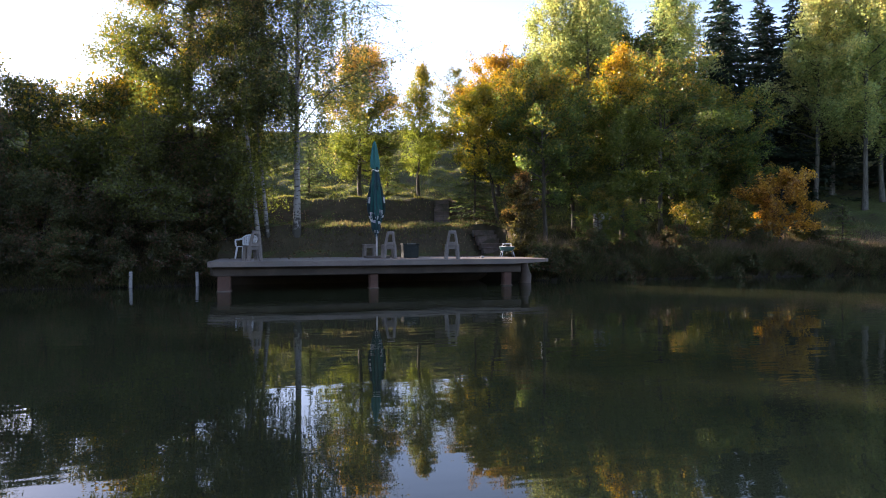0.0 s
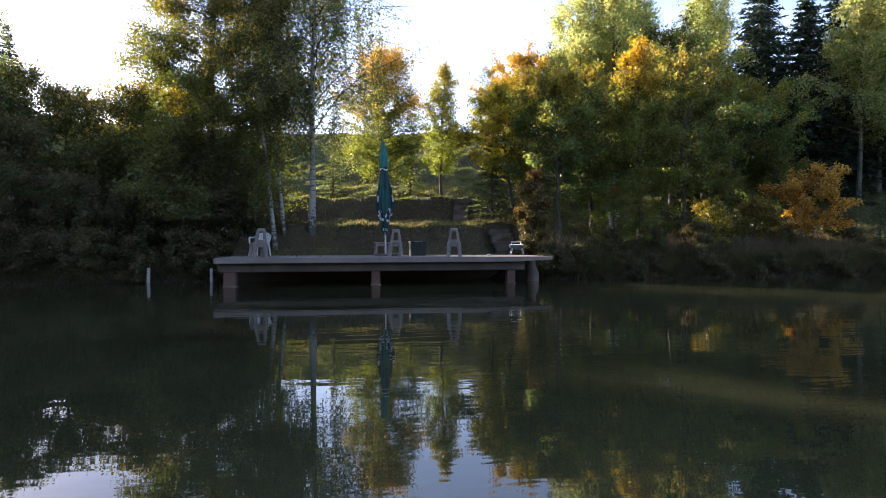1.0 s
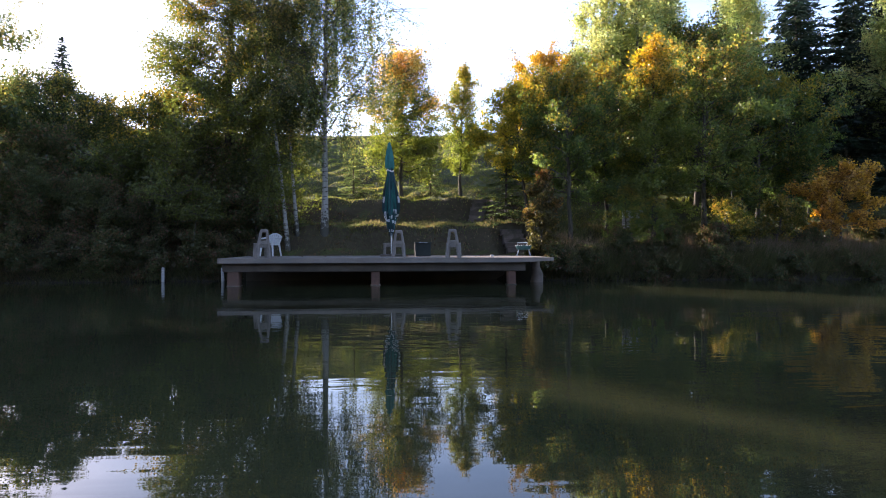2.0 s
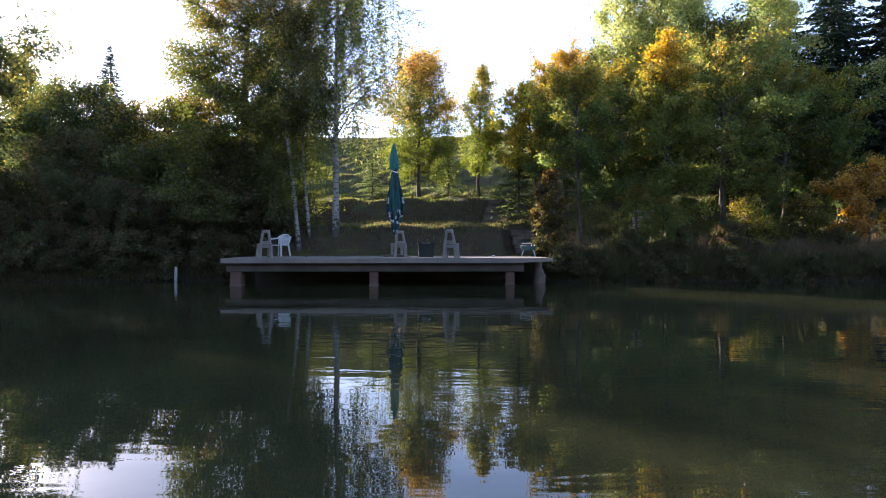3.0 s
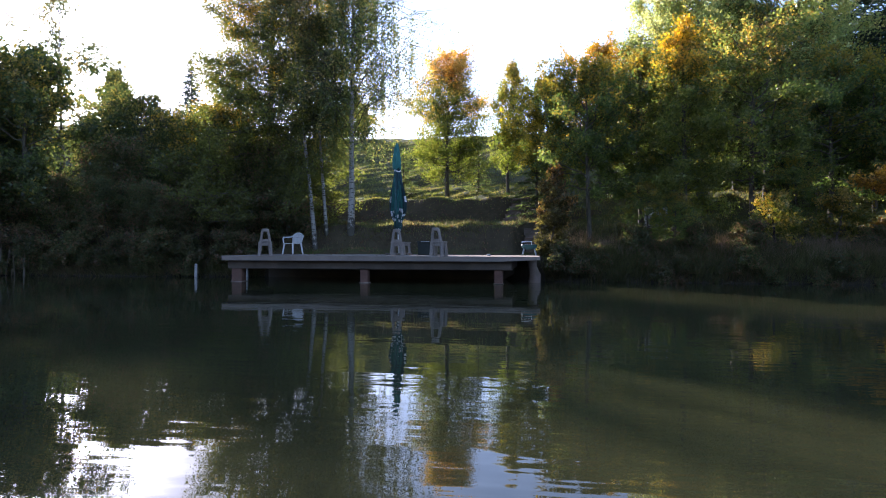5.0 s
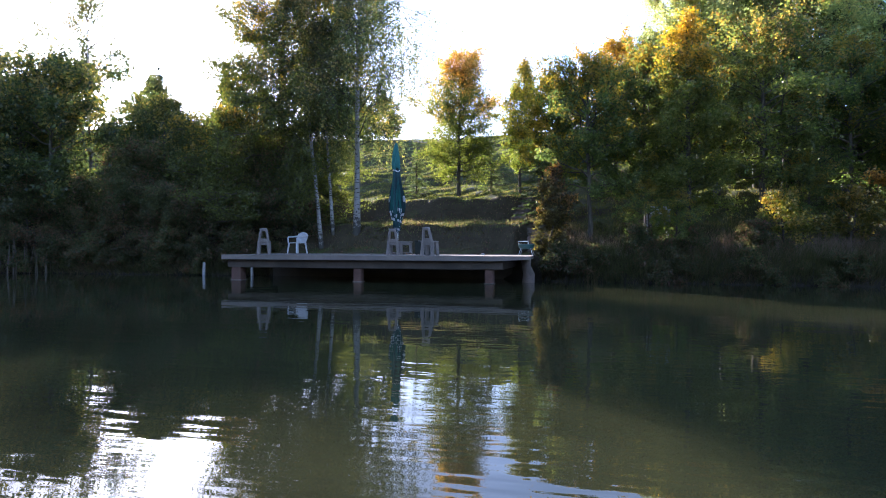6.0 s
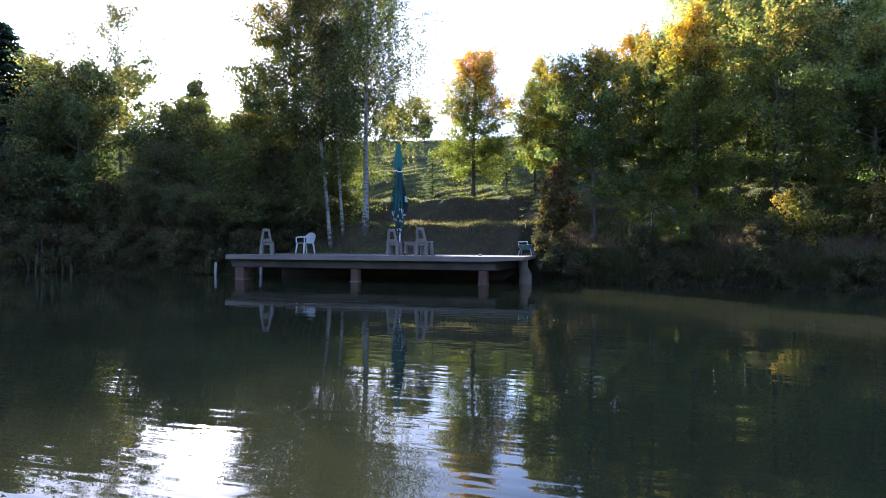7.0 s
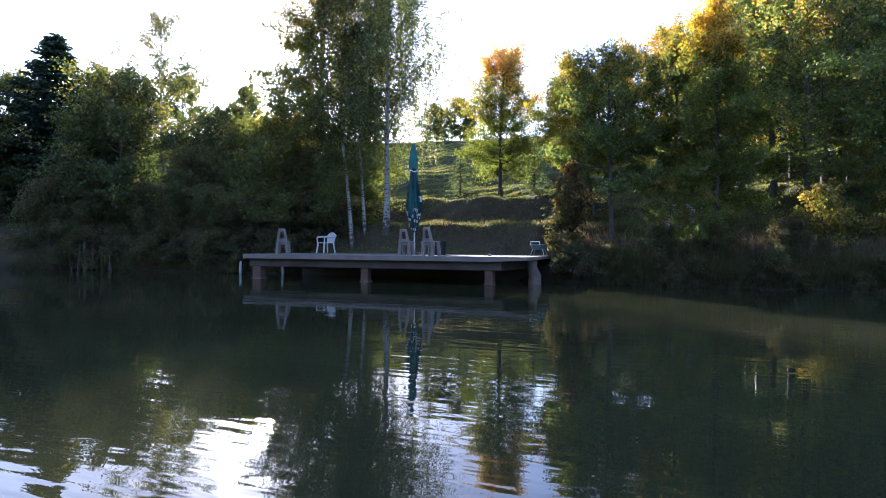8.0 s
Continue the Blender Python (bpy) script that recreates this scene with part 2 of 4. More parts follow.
LEAF = {
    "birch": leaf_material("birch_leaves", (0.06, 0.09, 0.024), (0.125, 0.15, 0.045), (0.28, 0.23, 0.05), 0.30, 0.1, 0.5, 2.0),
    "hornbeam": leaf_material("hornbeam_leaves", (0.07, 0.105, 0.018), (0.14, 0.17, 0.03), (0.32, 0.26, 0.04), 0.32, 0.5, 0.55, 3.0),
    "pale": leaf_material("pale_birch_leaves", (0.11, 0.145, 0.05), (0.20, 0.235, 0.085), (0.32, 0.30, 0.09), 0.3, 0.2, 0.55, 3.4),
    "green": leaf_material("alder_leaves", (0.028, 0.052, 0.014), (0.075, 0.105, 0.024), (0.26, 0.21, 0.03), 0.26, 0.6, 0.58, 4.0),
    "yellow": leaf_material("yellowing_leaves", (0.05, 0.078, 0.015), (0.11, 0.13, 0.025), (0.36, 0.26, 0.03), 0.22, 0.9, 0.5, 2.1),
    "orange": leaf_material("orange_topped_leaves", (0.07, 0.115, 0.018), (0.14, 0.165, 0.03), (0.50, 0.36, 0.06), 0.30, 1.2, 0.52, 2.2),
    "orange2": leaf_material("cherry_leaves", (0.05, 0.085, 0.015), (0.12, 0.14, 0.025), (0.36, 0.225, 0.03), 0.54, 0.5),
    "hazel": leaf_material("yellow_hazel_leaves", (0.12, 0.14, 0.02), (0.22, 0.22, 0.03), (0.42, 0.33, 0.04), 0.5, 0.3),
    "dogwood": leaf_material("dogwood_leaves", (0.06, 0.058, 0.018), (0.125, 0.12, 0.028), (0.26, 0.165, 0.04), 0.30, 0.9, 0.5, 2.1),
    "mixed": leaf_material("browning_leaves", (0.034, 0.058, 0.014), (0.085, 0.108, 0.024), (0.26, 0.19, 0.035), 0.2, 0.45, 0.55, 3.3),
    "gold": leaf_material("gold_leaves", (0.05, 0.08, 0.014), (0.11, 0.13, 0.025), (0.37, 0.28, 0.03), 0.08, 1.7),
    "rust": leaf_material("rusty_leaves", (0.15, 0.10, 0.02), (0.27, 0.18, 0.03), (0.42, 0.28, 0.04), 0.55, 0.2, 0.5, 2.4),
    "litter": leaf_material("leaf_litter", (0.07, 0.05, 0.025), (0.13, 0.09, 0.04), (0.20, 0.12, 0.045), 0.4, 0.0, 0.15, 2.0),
    # Alder leaves copied with less light let through, to look shaded.
    "shade": leaf_material("shaded_alder_leaves", (0.03, 0.052, 0.016), (0.075, 0.10, 0.026), (0.20, 0.16, 0.03), 0.26, 0.4, 0.5, 2.3),
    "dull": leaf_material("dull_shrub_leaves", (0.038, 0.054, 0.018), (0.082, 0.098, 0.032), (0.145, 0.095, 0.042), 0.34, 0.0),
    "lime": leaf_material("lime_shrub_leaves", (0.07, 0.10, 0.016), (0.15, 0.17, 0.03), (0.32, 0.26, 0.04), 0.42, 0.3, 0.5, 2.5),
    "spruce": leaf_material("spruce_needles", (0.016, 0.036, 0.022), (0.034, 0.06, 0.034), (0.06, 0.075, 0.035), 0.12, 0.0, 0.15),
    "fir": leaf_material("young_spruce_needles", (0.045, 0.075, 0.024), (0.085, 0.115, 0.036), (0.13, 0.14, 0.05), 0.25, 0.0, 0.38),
}

# ---- helpers of this scene ----


def link_mesh(name, verts, faces_flat, sides, mat, parent=None, smooth=False, label=""):
    """One mesh object from arrays: verts (n, 3) and faces all with the same number of sides."""
    me = bpy.data.meshes.new(name)
    verts, f = np.asarray(verts, np.float32), np.asarray(faces_flat, np.int32).ravel()
    me.vertices.add(len(verts))
    me.vertices.foreach_set("co", verts.ravel())
    me.loops.add(len(f))
    me.loops.foreach_set("vertex_index", f)
    me.polygons.add(len(f) // sides)
    me.polygons.foreach_set("loop_start", np.arange(0, len(f), sides, dtype=np.int32))
    me.polygons.foreach_set("loop_total", np.full(len(f) // sides, sides, np.int32))
    me.polygons.foreach_set("use_smooth", np.full(len(f) // sides, smooth))
    me.update(calc_edges=True)
    me.validate()
    me.materials.append(mat)
    ob = new(name, me)
    if parent:
        ob.parent = parent
    if label:
        tagged(ob, label)
    return ob


def part(name, bm, mat, parent=None, label="", smooth=False):
    me = bpy.data.meshes.new(name)
    bm.normal_update()
    bm.to_mesh(me)
    bm.free()
    if smooth:
        for p in me.polygons:
            p.use_smooth = True
    me.materials.append(mat)
    ob = new(name, me)
    if parent:
        ob.parent = parent
    if label:
        tagged(ob, label)
    return ob


def thing(name, at, label, category, group="", turn=0.0):
    e = new(name)
    e.empty_display_size = 0.2
    e.matrix_world = pose(*at, 0, 0, turn)
    return tagged(e, label, category, group)


def box(bm, size, at, rot=(0, 0, 0), bevel=0.0, taper=1.0):
    """A box with bevelled edges; taper: the top's share of the bottom."""
    made = bmesh.ops.create_cube(bm, size=1.0)["verts"]
    for v in made:
        k = taper if v.co.z > 0 else 1.0
        v.co = Vector((v.co.x * size[0] * k, v.co.y * size[1] * k, v.co.z * size[2]))
    if bevel:
        edges = list({e for v in made for e in v.link_edges})
        out = bmesh.ops.bevel(bm, geom=edges, offset=bevel, segments=1, affect="EDGES")
        made = list({v for f in out["faces"] for v in f.verts} | {v for v in made if v.is_valid})
    bmesh.ops.transform(bm, matrix=pose(*at, *rot), verts=made)
    return made


def tube(bm, points, radii, sides=8):
    """A closed tube through points."""
    rings = []
    pts = [Vector(p) for p in points]
    for i, p in enumerate(pts):
        d = (pts[min(i + 1, len(pts) - 1)] - pts[max(i - 1, 0)]).normalized()
        a = d.orthogonal().normalized() if abs(d.z) < 0.9 else Vector((1, 0, 0)).cross(d).normalized()
        b = d.cross(a)
        r = radii[i] if hasattr(radii, "__len__") else radii
        rings.append([bm.verts.new(p + (a * math.cos(k * math.tau / sides) + b * math.sin(k * math.tau / sides)) * r) for k in range(sides)])
    for q, s in zip(rings, rings[1:]):
        for k in range(sides):
            bm.faces.new((q[k], q[(k + 1) % sides], s[(k + 1) % sides], s[k]))
    bm.faces.new(rings[0][::-1])
    bm.faces.new(rings[-1])


# ---- the ground and the pond ----
SHORE = ((-80, -30), (-30, -6), (-21, 0.2), (-15, 2.4), (-8, 2.7), (-5, 3.0), (-3, 3.3), (4, 3.2), (5.6, 2.2), (7, 1.8), (14, 1.75), (21, 1.5), (30, -4), (80, -34))
BANK_MID = ((-8, -2.0), (-3, -1.1), (0, 0.0), (0.35, 0.45), (0.9, 0.82), (1.5, 1.1), (2.3, 2.0), (4.7, 2.22), (5.0, 2.35), (6.5, 3.36), (7.6, 3.5), (33, 10.5), (40, 11.6), (60, 10.5), (120, 6), (900, 4))
BANK_RIGHT = ((-8, -2.0), (-3, -1.1), (0, 0.0), (0.12, 0.28), (0.45, 0.62), (1.0, 0.92), (2.2, 1.25), (3.6, 1.8), (6.0, 2.35), (10, 3.6), (33, 10.7), (40, 11.8), (60, 10.8), (120, 7), (900, 4))


def value_noise(x, y, seed):
    """Smooth random heights from -1 to 1 on a lattice of one unit."""
    table = np.random.default_rng(seed).uniform(-1, 1, (64, 64))
    x0, y0 = np.floor(x).astype(int), np.floor(y).astype(int)
    u, v = x - x0, y - y0
    u, v = u * u * (3 - 2 * u), v * v * (3 - 2 * v)
    a, b = table[y0 % 64, x0 % 64], table[y0 % 64, (x0 + 1) % 64]
    c, d = table[(y0 + 1) % 64, x0 % 64], table[(y0 + 1) % 64, (x0 + 1) % 64]
    return (a * (1 - u) + b * u) * (1 - v) + (c * (1 - u) + d * u) * v


def ground_height(x, y):
    x, y = np.asarray(x, float), np.asarray(y, float)
    s = y - np.interp(x, [p[0] for p in SHORE], [p[1] for p in SHORE])
    s = s + np.clip((s - 1.2) / 1.5, 0, 1) * (0.30 * value_noise(x / 2.1, y / 6 + 5, 4) + 0.12 * value_noise(x / 0.7, y / 2, 6))
    mid = np.interp(s, [p[0] for p in BANK_MID], [p[1] for p in BANK_MID])
    right = np.interp(s, [p[0] for p in BANK_RIGHT], [p[1] for p in BANK_RIGHT])
    k = np.clip((x - 5.0) / 3.0, 0, 1)
    z = mid * (1 - k) + right * k
    lawn = np.clip((s - 7.5) / 4, 0, 1)
    z = z + lawn * (0.24 * value_noise(x / 7.5 + 3, y / 3.1 + 0.05 * x, 1) + 0.06 * value_noise(x / 4.3 + 0.2 * y, y / 1.7 + 7, 2) + 0.025 * value_noise(x / 1.1, y / 0.8, 3))
    z = z + np.clip(s, 0, 1) * (0.05 * np.sin(2.3 * x + 1.3 * y) + 0.04 * np.sin(4.1 * x - 2.7 * y + 1))
    low = (np.abs(x - 5.35) < 0.62) & (y > 4.1) & (y < 6.0)
    z = np.where(low, np.minimum(z, 0.52 + (y - 4.4) * 0.79), z)
    high = (np.abs(x - 4.2 - 0.26 * (y - 8.15)) < 0.5) & (y > 8.0) & (y < 9.9)
    z = np.where(high, np.minimum(z, 2.0 + (y - 8.15) * 0.70), z)
    behind = np.clip((-34 - y) / 30, 0, 1)          # unseen rise added behind the camera to cut sky light on the deck
    return z * (1 - behind) + 13.0 * behind


def spaced(lo, hi, step, reach):
    mid = np.arange(lo, hi + step / 2, step)
    out = np.cumsum(np.geomspace(step * 1.5, reach / 4, 22))
    return np.concatenate([(lo - out)[::-1], mid, hi + out])


gx, gy = spaced(-24, 26, 0.3, 700), spaced(0, 38, 0.3, 700)
X, Y = np.meshgrid(gx, gy)
Z = ground_height(X, Y)
nx, ny = len(gx), len(gy)
i = (np.arange(ny - 1)[:, None] * nx + np.arange(nx - 1)[None, :]).ravel()
ground = link_mesh("ground", np.stack([X.ravel(), Y.ravel(), Z.ravel()], 1), np.stack([i, i + 1, i + nx + 1, i + nx], 1), 4, M_TURF, smooth=True)
tagged(ground, "grassy hillside with bare earth banks sloping to a pond", "ground", kind="structure")
bm = bmesh.new()
bmesh.ops.create_grid(bm, x_segments=2, y_segments=2, size=1)
bmesh.ops.scale(bm, vec=(110, 60, 1), verts=bm.verts)
bmesh.ops.translate(bm, vec=(0, -2, 0), verts=bm.verts)
water = part("water", bm, M_WATER)
tagged(water, "still murky green pond water with faint ripples", "water", kind="structure")


def gz(x, y):
    return float(ground_height(x, y))

# ---- trees and shrubs ----


def tubes(paths, radii, sides):
    """Joined tapering tubes: verts and quads."""
    V, F, n = [], [], 0
    ang = np.arange(sides) * math.tau / sides
    for p, r in zip(paths, radii):
        p, r = np.asarray(p), np.asarray(r)
        d = np.gradient(p, axis=0)
        d /= np.linalg.norm(d, axis=1)[:, None] + 1e-9
        side = np.where(np.abs(d[:, 2:3]) < 0.9, np.array([[0, 0, 1.0]]), np.array([[1.0, 0, 0]]))
        a = np.cross(d, side)
        a /= np.linalg.norm(a, axis=1)[:, None] + 1e-9
        b = np.cross(d, a)
        ring = p[:, None, :] + r[:, None, None] * (np.cos(ang)[None, :, None] * a[:, None, :] + np.sin(ang)[None, :, None] * b[:, None, :])
        V.append(ring.reshape(-1, 3))
        k = len(p)
        i, j = np.meshgrid(np.arange(k - 1), np.arange(sides), indexing="ij")
        q = np.stack([i * sides + j, i * sides + (j + 1) % sides, (i + 1) * sides + (j + 1) % sides, (i + 1) * sides + j], -1).reshape(-1, 4)
        F.append(q + n)
        n += k * sides
    return np.concatenate(V), np.concatenate(F)


def leaf_blades(rng, at, size, narrow=0.55, flat=0.0, along=None):
    """A pointed leaf at each place. flat: how far they lie level; along: the way that they point, where it is given."""
    n = len(at)
    a = rng.normal(size=(n, 3)) if along is None else along + rng.normal(size=(n, 3)) * 0.35
    a[:, 2] *= 1 - 0.5 * flat
    a /= np.linalg.norm(a, axis=1)[:, None]
    up = rng.normal(size=(n, 3))
    up[:, 2] += 2.5 * flat
    b = np.cross(up, a)
    b /= np.linalg.norm(b, axis=1)[:, None] + 1e-9
    s = size * rng.uniform(0.6, 1.35, (n, 1))
    foot = at - a * s * 0.5
    v = np.stack([foot + b * s * narrow * 0.5, at + a * s * 0.5, foot - b * s * narrow * 0.5], 1)
    return v.reshape(-1, 3), np.arange(3 * n).reshape(n, 3)


PROFILE = {
    "oval": lambda u: np.sin(np.pi * np.clip(0.16 + 0.84 * u, 0, 1)) ** 0.7 + 0.08,
    "egg": lambda u: math.sin(math.pi * (0.3 + 0.7 * u)) ** 0.8 + 0.08,
    "tall": lambda u: (np.clip(1 - u, 0, 1) ** 0.55) * (0.55 + 0.45 * np.sin(np.pi * min(u * 1.5 + 0.15, 0.5))) + 0.1,
    "column": lambda u: 0.55 + 0.45 * np.sin(np.pi * np.clip(u, 0, 1)) - 0.35 * u ** 3,
    "round": lambda u: math.sin(math.pi * (0.2 + 0.68 * u)) ** 0.55,
    "dome": lambda u: math.sqrt(max(1 - u ** 2.2, 0.03)),
}


def branches(rng, height, reach, clear, shape, limbs, subs, droop, lean, wiggle, trunk_r, rise):
    """The wood of a broadleaf tree, and the twigs that carry leaves as (start, way)."""
    k = 9
    tz = np.linspace(0, 1, k)
    bend = np.cumsum(rng.normal(size=(k, 2)) * wiggle, axis=0)
    bend -= bend[0]
    trunk = np.stack([lean[0] * tz * height + bend[:, 0], lean[1] * tz * height + bend[:, 1], tz * height * 0.97 - 0.15 * (tz == 0)], 1)
    tr = trunk_r * (1 - tz) ** 0.8 + 0.012
    tr[0] *= 1.35
    paths, radii, twigs = [], [], []
    turn0 = rng.uniform(0, 6.28)
    for i in range(limbs):
        u = (i + rng.uniform(0, 0.9)) / limbs
        z = clear + u * (height - clear) * 0.95
        base = np.array([np.interp(z, trunk[:, 2], trunk[:, c]) for c in range(3)])
        L = reach * PROFILE[shape](u) * rng.uniform(0.62, 1.15)
        az = turn0 + i * 2.4 + rng.normal() * 0.35
        el = radians(rise[0] + (rise[1] - rise[0]) * u + rng.normal() * 9)
        t = np.linspace(0, 1, 6)
        out = np.array([math.cos(az), math.sin(az)])
        run = L * t
        p = np.stack([base[0] + out[0] * run * math.cos(el), base[1] + out[1] * run * math.cos(el), base[2] + run * math.sin(el) - droop * L * t ** 2.2], 1)
        p[1:] += rng.normal(size=(5, 3)) * 0.035 * L
        r0 = max(0.012, min(trunk_r * 0.42, 0.011 * L + 0.008)) * (1.1 - 0.5 * u)
        paths.append(p)
        radii.append(r0 * (1 - 0.85 * t))
        for _ in range(subs):
            s = rng.uniform(0.22, 1.0)
            j = np.array([np.interp(s, t, p[:, c]) for c in range(3)])
            way = np.array([math.cos(az + rng.normal() * 0.85), math.sin(az + rng.normal() * 0.85), rng.normal() * 0.5 + 0.25 - droop * 1.4])
            way *= L * 0.36 * rng.uniform(0.5, 1.2) / np.linalg.norm(way)
            twigs.append((j, way, r0 * 0.3))
    for _ in range(max(4, subs)):
        twigs.append((trunk[-2] + (trunk[-1] - trunk[-2]) * rng.uniform(0, 0.9), np.array([*rng.normal(size=2) * 0.3, 0.7]) * reach * 0.3, 0.01))
    return trunk, tr, paths, radii, twigs


def broadleaf(name, label, seed, height, reach, clear, leaf, bark="brown", shape="oval", count=20000, limbs=34, subs=12, size=0.14, droop=0.1,
              lean=(0, 0), wiggle=0.04, trunk_r=None, rise=(8, 62), scatter=0.13, hang=0.0, bare=0.2, strands=0, strand=(0.8, 2.2), low=3.0, fine=1.0, slim=1.0, category="tree", group="trees on the slope"):
    """strands: how many thin twigs hang straight down from the limbs, each strand[0] to strand[1] long, none lower than low; fine: smaller and more leaves; slim: thinner limbs."""
    rng = np.random.default_rng(seed)
    trunk_r = trunk_r or 0.012 * height + 0.02
    trunk, tr, paths, radii, twigs = branches(rng, height, reach, clear, shape, limbs, subs, droop, lean, wiggle, trunk_r, rise)
    e = thing(name, (0, 0, 0), label, category, group)
    v, f = tubes([trunk], [tr], 9)
    link_mesh("trunk", v, f, 4, BARK[bark], e, True)
    tw = [np.stack([j, j + w]) for j, w, r in twigs]
    v1, f1 = tubes(paths, [r * slim for r in radii], 5)
    v2, f2 = tubes(tw, [np.array([r, r * 0.3]) for j, w, r in twigs], 3)
    limbs_ob = link_mesh("branchwork", np.concatenate([v1, v2]), np.concatenate([f1, f2 + len(v1)]), 4, BARK["birch" if bark == "birch" and trunk_r < 0.05 else "brown"], e, True)
    tagged(limbs_ob, kind="stuff")
    J, W = np.array([t[0] for t in twigs]), np.array([t[1] for t in twigs])
    n = len(J)
    weight = np.linalg.norm(W, axis=1) ** 1.3 * rng.uniform(0.35, 1.65, n) * (rng.uniform(0, 1, n) > bare)
    count, size = int(count * 1.6 * fine * fine), size * 0.85 / fine
    pick = rng.choice(n, count, p=weight / weight.sum())
    s = rng.uniform(0.05, 1.08, (len(pick), 1))
    at = J[pick] + W[pick] * s + rng.normal(size=(len(pick), 3)) * scatter
    at[:, 2] -= hang * rng.exponential(0.5, len(pick)) * s[:, 0]
    at = at[at[:, 2] > 0.05]
    if strands:
        hung = []
        for _ in range(strands):
            p = paths[rng.integers(len(paths))]
            k = rng.uniform(1.6, 4.99)
            top = p[int(k)] * (1 - k % 1) + p[int(k) + 1] * (k % 1)
            L = min(rng.uniform(*strand), max(top[2] - low * rng.uniform(0.85, 1.25), 0.3))
            m = int(L / (size * 0.42)) + 2
            t = rng.uniform(0, 1, m)
            sway = rng.normal(size=2) * 0.16
            c = np.stack([top[0] + sway[0] * t, top[1] + sway[1] * t, top[2] - L * t], 1)
            hung.append(c + rng.normal(size=(m, 3)) * 0.055)
        at = np.concatenate([at, *hung])
    v, f = leaf_blades(rng, at, size, 0.8, 0.3)
    tagged(link_mesh("crown", v, f, 3, LEAF[leaf], e), kind="stuff")
    return e


def conifer(name, label, seed, height, reach, leaf="spruce", whorls=26, per=9, twig=0.26, step=0.10, trunk_r=None, droop=0.35, clear=0.04, group="trees on the slope"):
    rng = np.random.default_rng(seed)
    trunk_r = trunk_r or 0.011 * height + 0.015
    e = thing(name, (0, 0, 0), label, "tree", group)
    t = np.linspace(0, 1, 8)
    trunk = np.stack([0.01 * height * np.sin(3 * t), 0 * t, t * height - 0.15 * (t == 0)], 1)
    v, f = tubes([trunk], [trunk_r * (1 - t) ** 0.9 + 0.006], 8)
    link_mesh("trunk", v, f, 4, BARK["brown"], e, True)
    paths, radii, at, along = [], [], [], []
    for i in range(whorls):
        u = (i + 0.2) / whorls
        z = height * (clear + (0.985 - clear) * u)
        for k in range(per):
            L = reach * (1 - u) ** 0.85 * rng.uniform(0.65, 1.12) + 0.06 * reach
            az = i * 0.9 + k * math.tau / per + rng.normal() * 0.2
            out = np.array([math.cos(az), math.sin(az), 0])
            s = np.linspace(0, 1, 5)
            z0 = z + rng.normal() * 0.02 * height
            p = np.array([0, 0, z0]) + out * (L * s)[:, None]
            p[:, 2] += L * (0.28 * u * s - droop * s ** 1.5 + 0.16 * s ** 3)
            paths.append(p)
            radii.append((0.004 * L + 0.006) * (1.05 - s))
            m = int(L / step) * 3 + 3
            q = rng.uniform(0.08, 1.0, m) ** 0.8
            spread = rng.uniform(-1, 1, m) * L * 0.24 * (1.15 - q)
            side = np.array([-out[1], out[0], 0])
            c = np.stack([np.interp(q, s, p[:, d]) for d in range(3)], 1) + side * spread[:, None]
            c[:, 2] -= np.abs(spread) * 0.35 + rng.uniform(0, 0.10, m) * L * 0.5
            at.append(c)
            along.append(out[None, :] * 0.8 + side[None, :] * np.sign(spread)[:, None] * 0.7 + np.array([[0, 0, -0.35]]))
    v, f = tubes(paths, radii, 3)
    tagged(link_mesh("branchwork", v, f, 4, BARK["brown"], e, True), kind="stuff")
    at, along = np.concatenate(at), np.concatenate(along)
    v, f = leaf_blades(rng, at, twig, 0.32, 0.4, along)
    tagged(link_mesh("crown", v, f, 3, LEAF[leaf], e), kind="stuff")
    return e


def stand(ob, x, y, turn=0.0, sink=0.04):
    ob.matrix_world = pose(x, y, gz(x, y) - sink, 0, 0, turn)
    return ob


def again(ob, x, y, turn, scale=1.0, sink=0.05):
    c = copy_thing(ob, pose(x, y, gz(x, y) - sink, 0, 0, turn))
    c.scale = (scale, scale, scale)
    return c


# behind and beside the deck
birch = stand(broadleaf("birch_tree", "tall slender white-barked birch with thin drooping green leaves", 11, 13.8, 4.8, 3.2, "birch", "birch", "tall", 9500, 54, 13, 0.085, 0.26, wiggle=0.03, trunk_r=0.115, rise=(46, 72), scatter=0.13, hang=0.5, bare=0.15, strands=720, strand=(0.9, 4.2), low=2.5, slim=0.55), -2.12, 5.36)
stand(broadleaf("birch_tree", "thin leaning white-barked birch behind the deck", 12, 12.2, 2.9, 3.7, "birch", "birch", "tall", 8000, 30, 12, 0.09, 0.16, lean=(-0.11, 0.0), wiggle=0.02, trunk_r=0.072, rise=(45, 72), scatter=0.12, hang=0.4, strands=150, strand=(0.6, 2.2), low=2.8, slim=0.6), -3.42, 4.83)
stand(broadleaf("birch_tree", "thin leaning white-barked birch behind the deck", 13, 11.6, 2.7, 3.6, "birch", "birch", "tall", 7000, 28, 12, 0.09, 0.16, lean=(-0.10, 0.02), wiggle=0.02, trunk_r=0.058, rise=(45, 72), scatter=0.12, hang=0.4, strands=140, strand=(0.6, 2.2), low=2.8, slim=0.6), -3.15, 5.4)
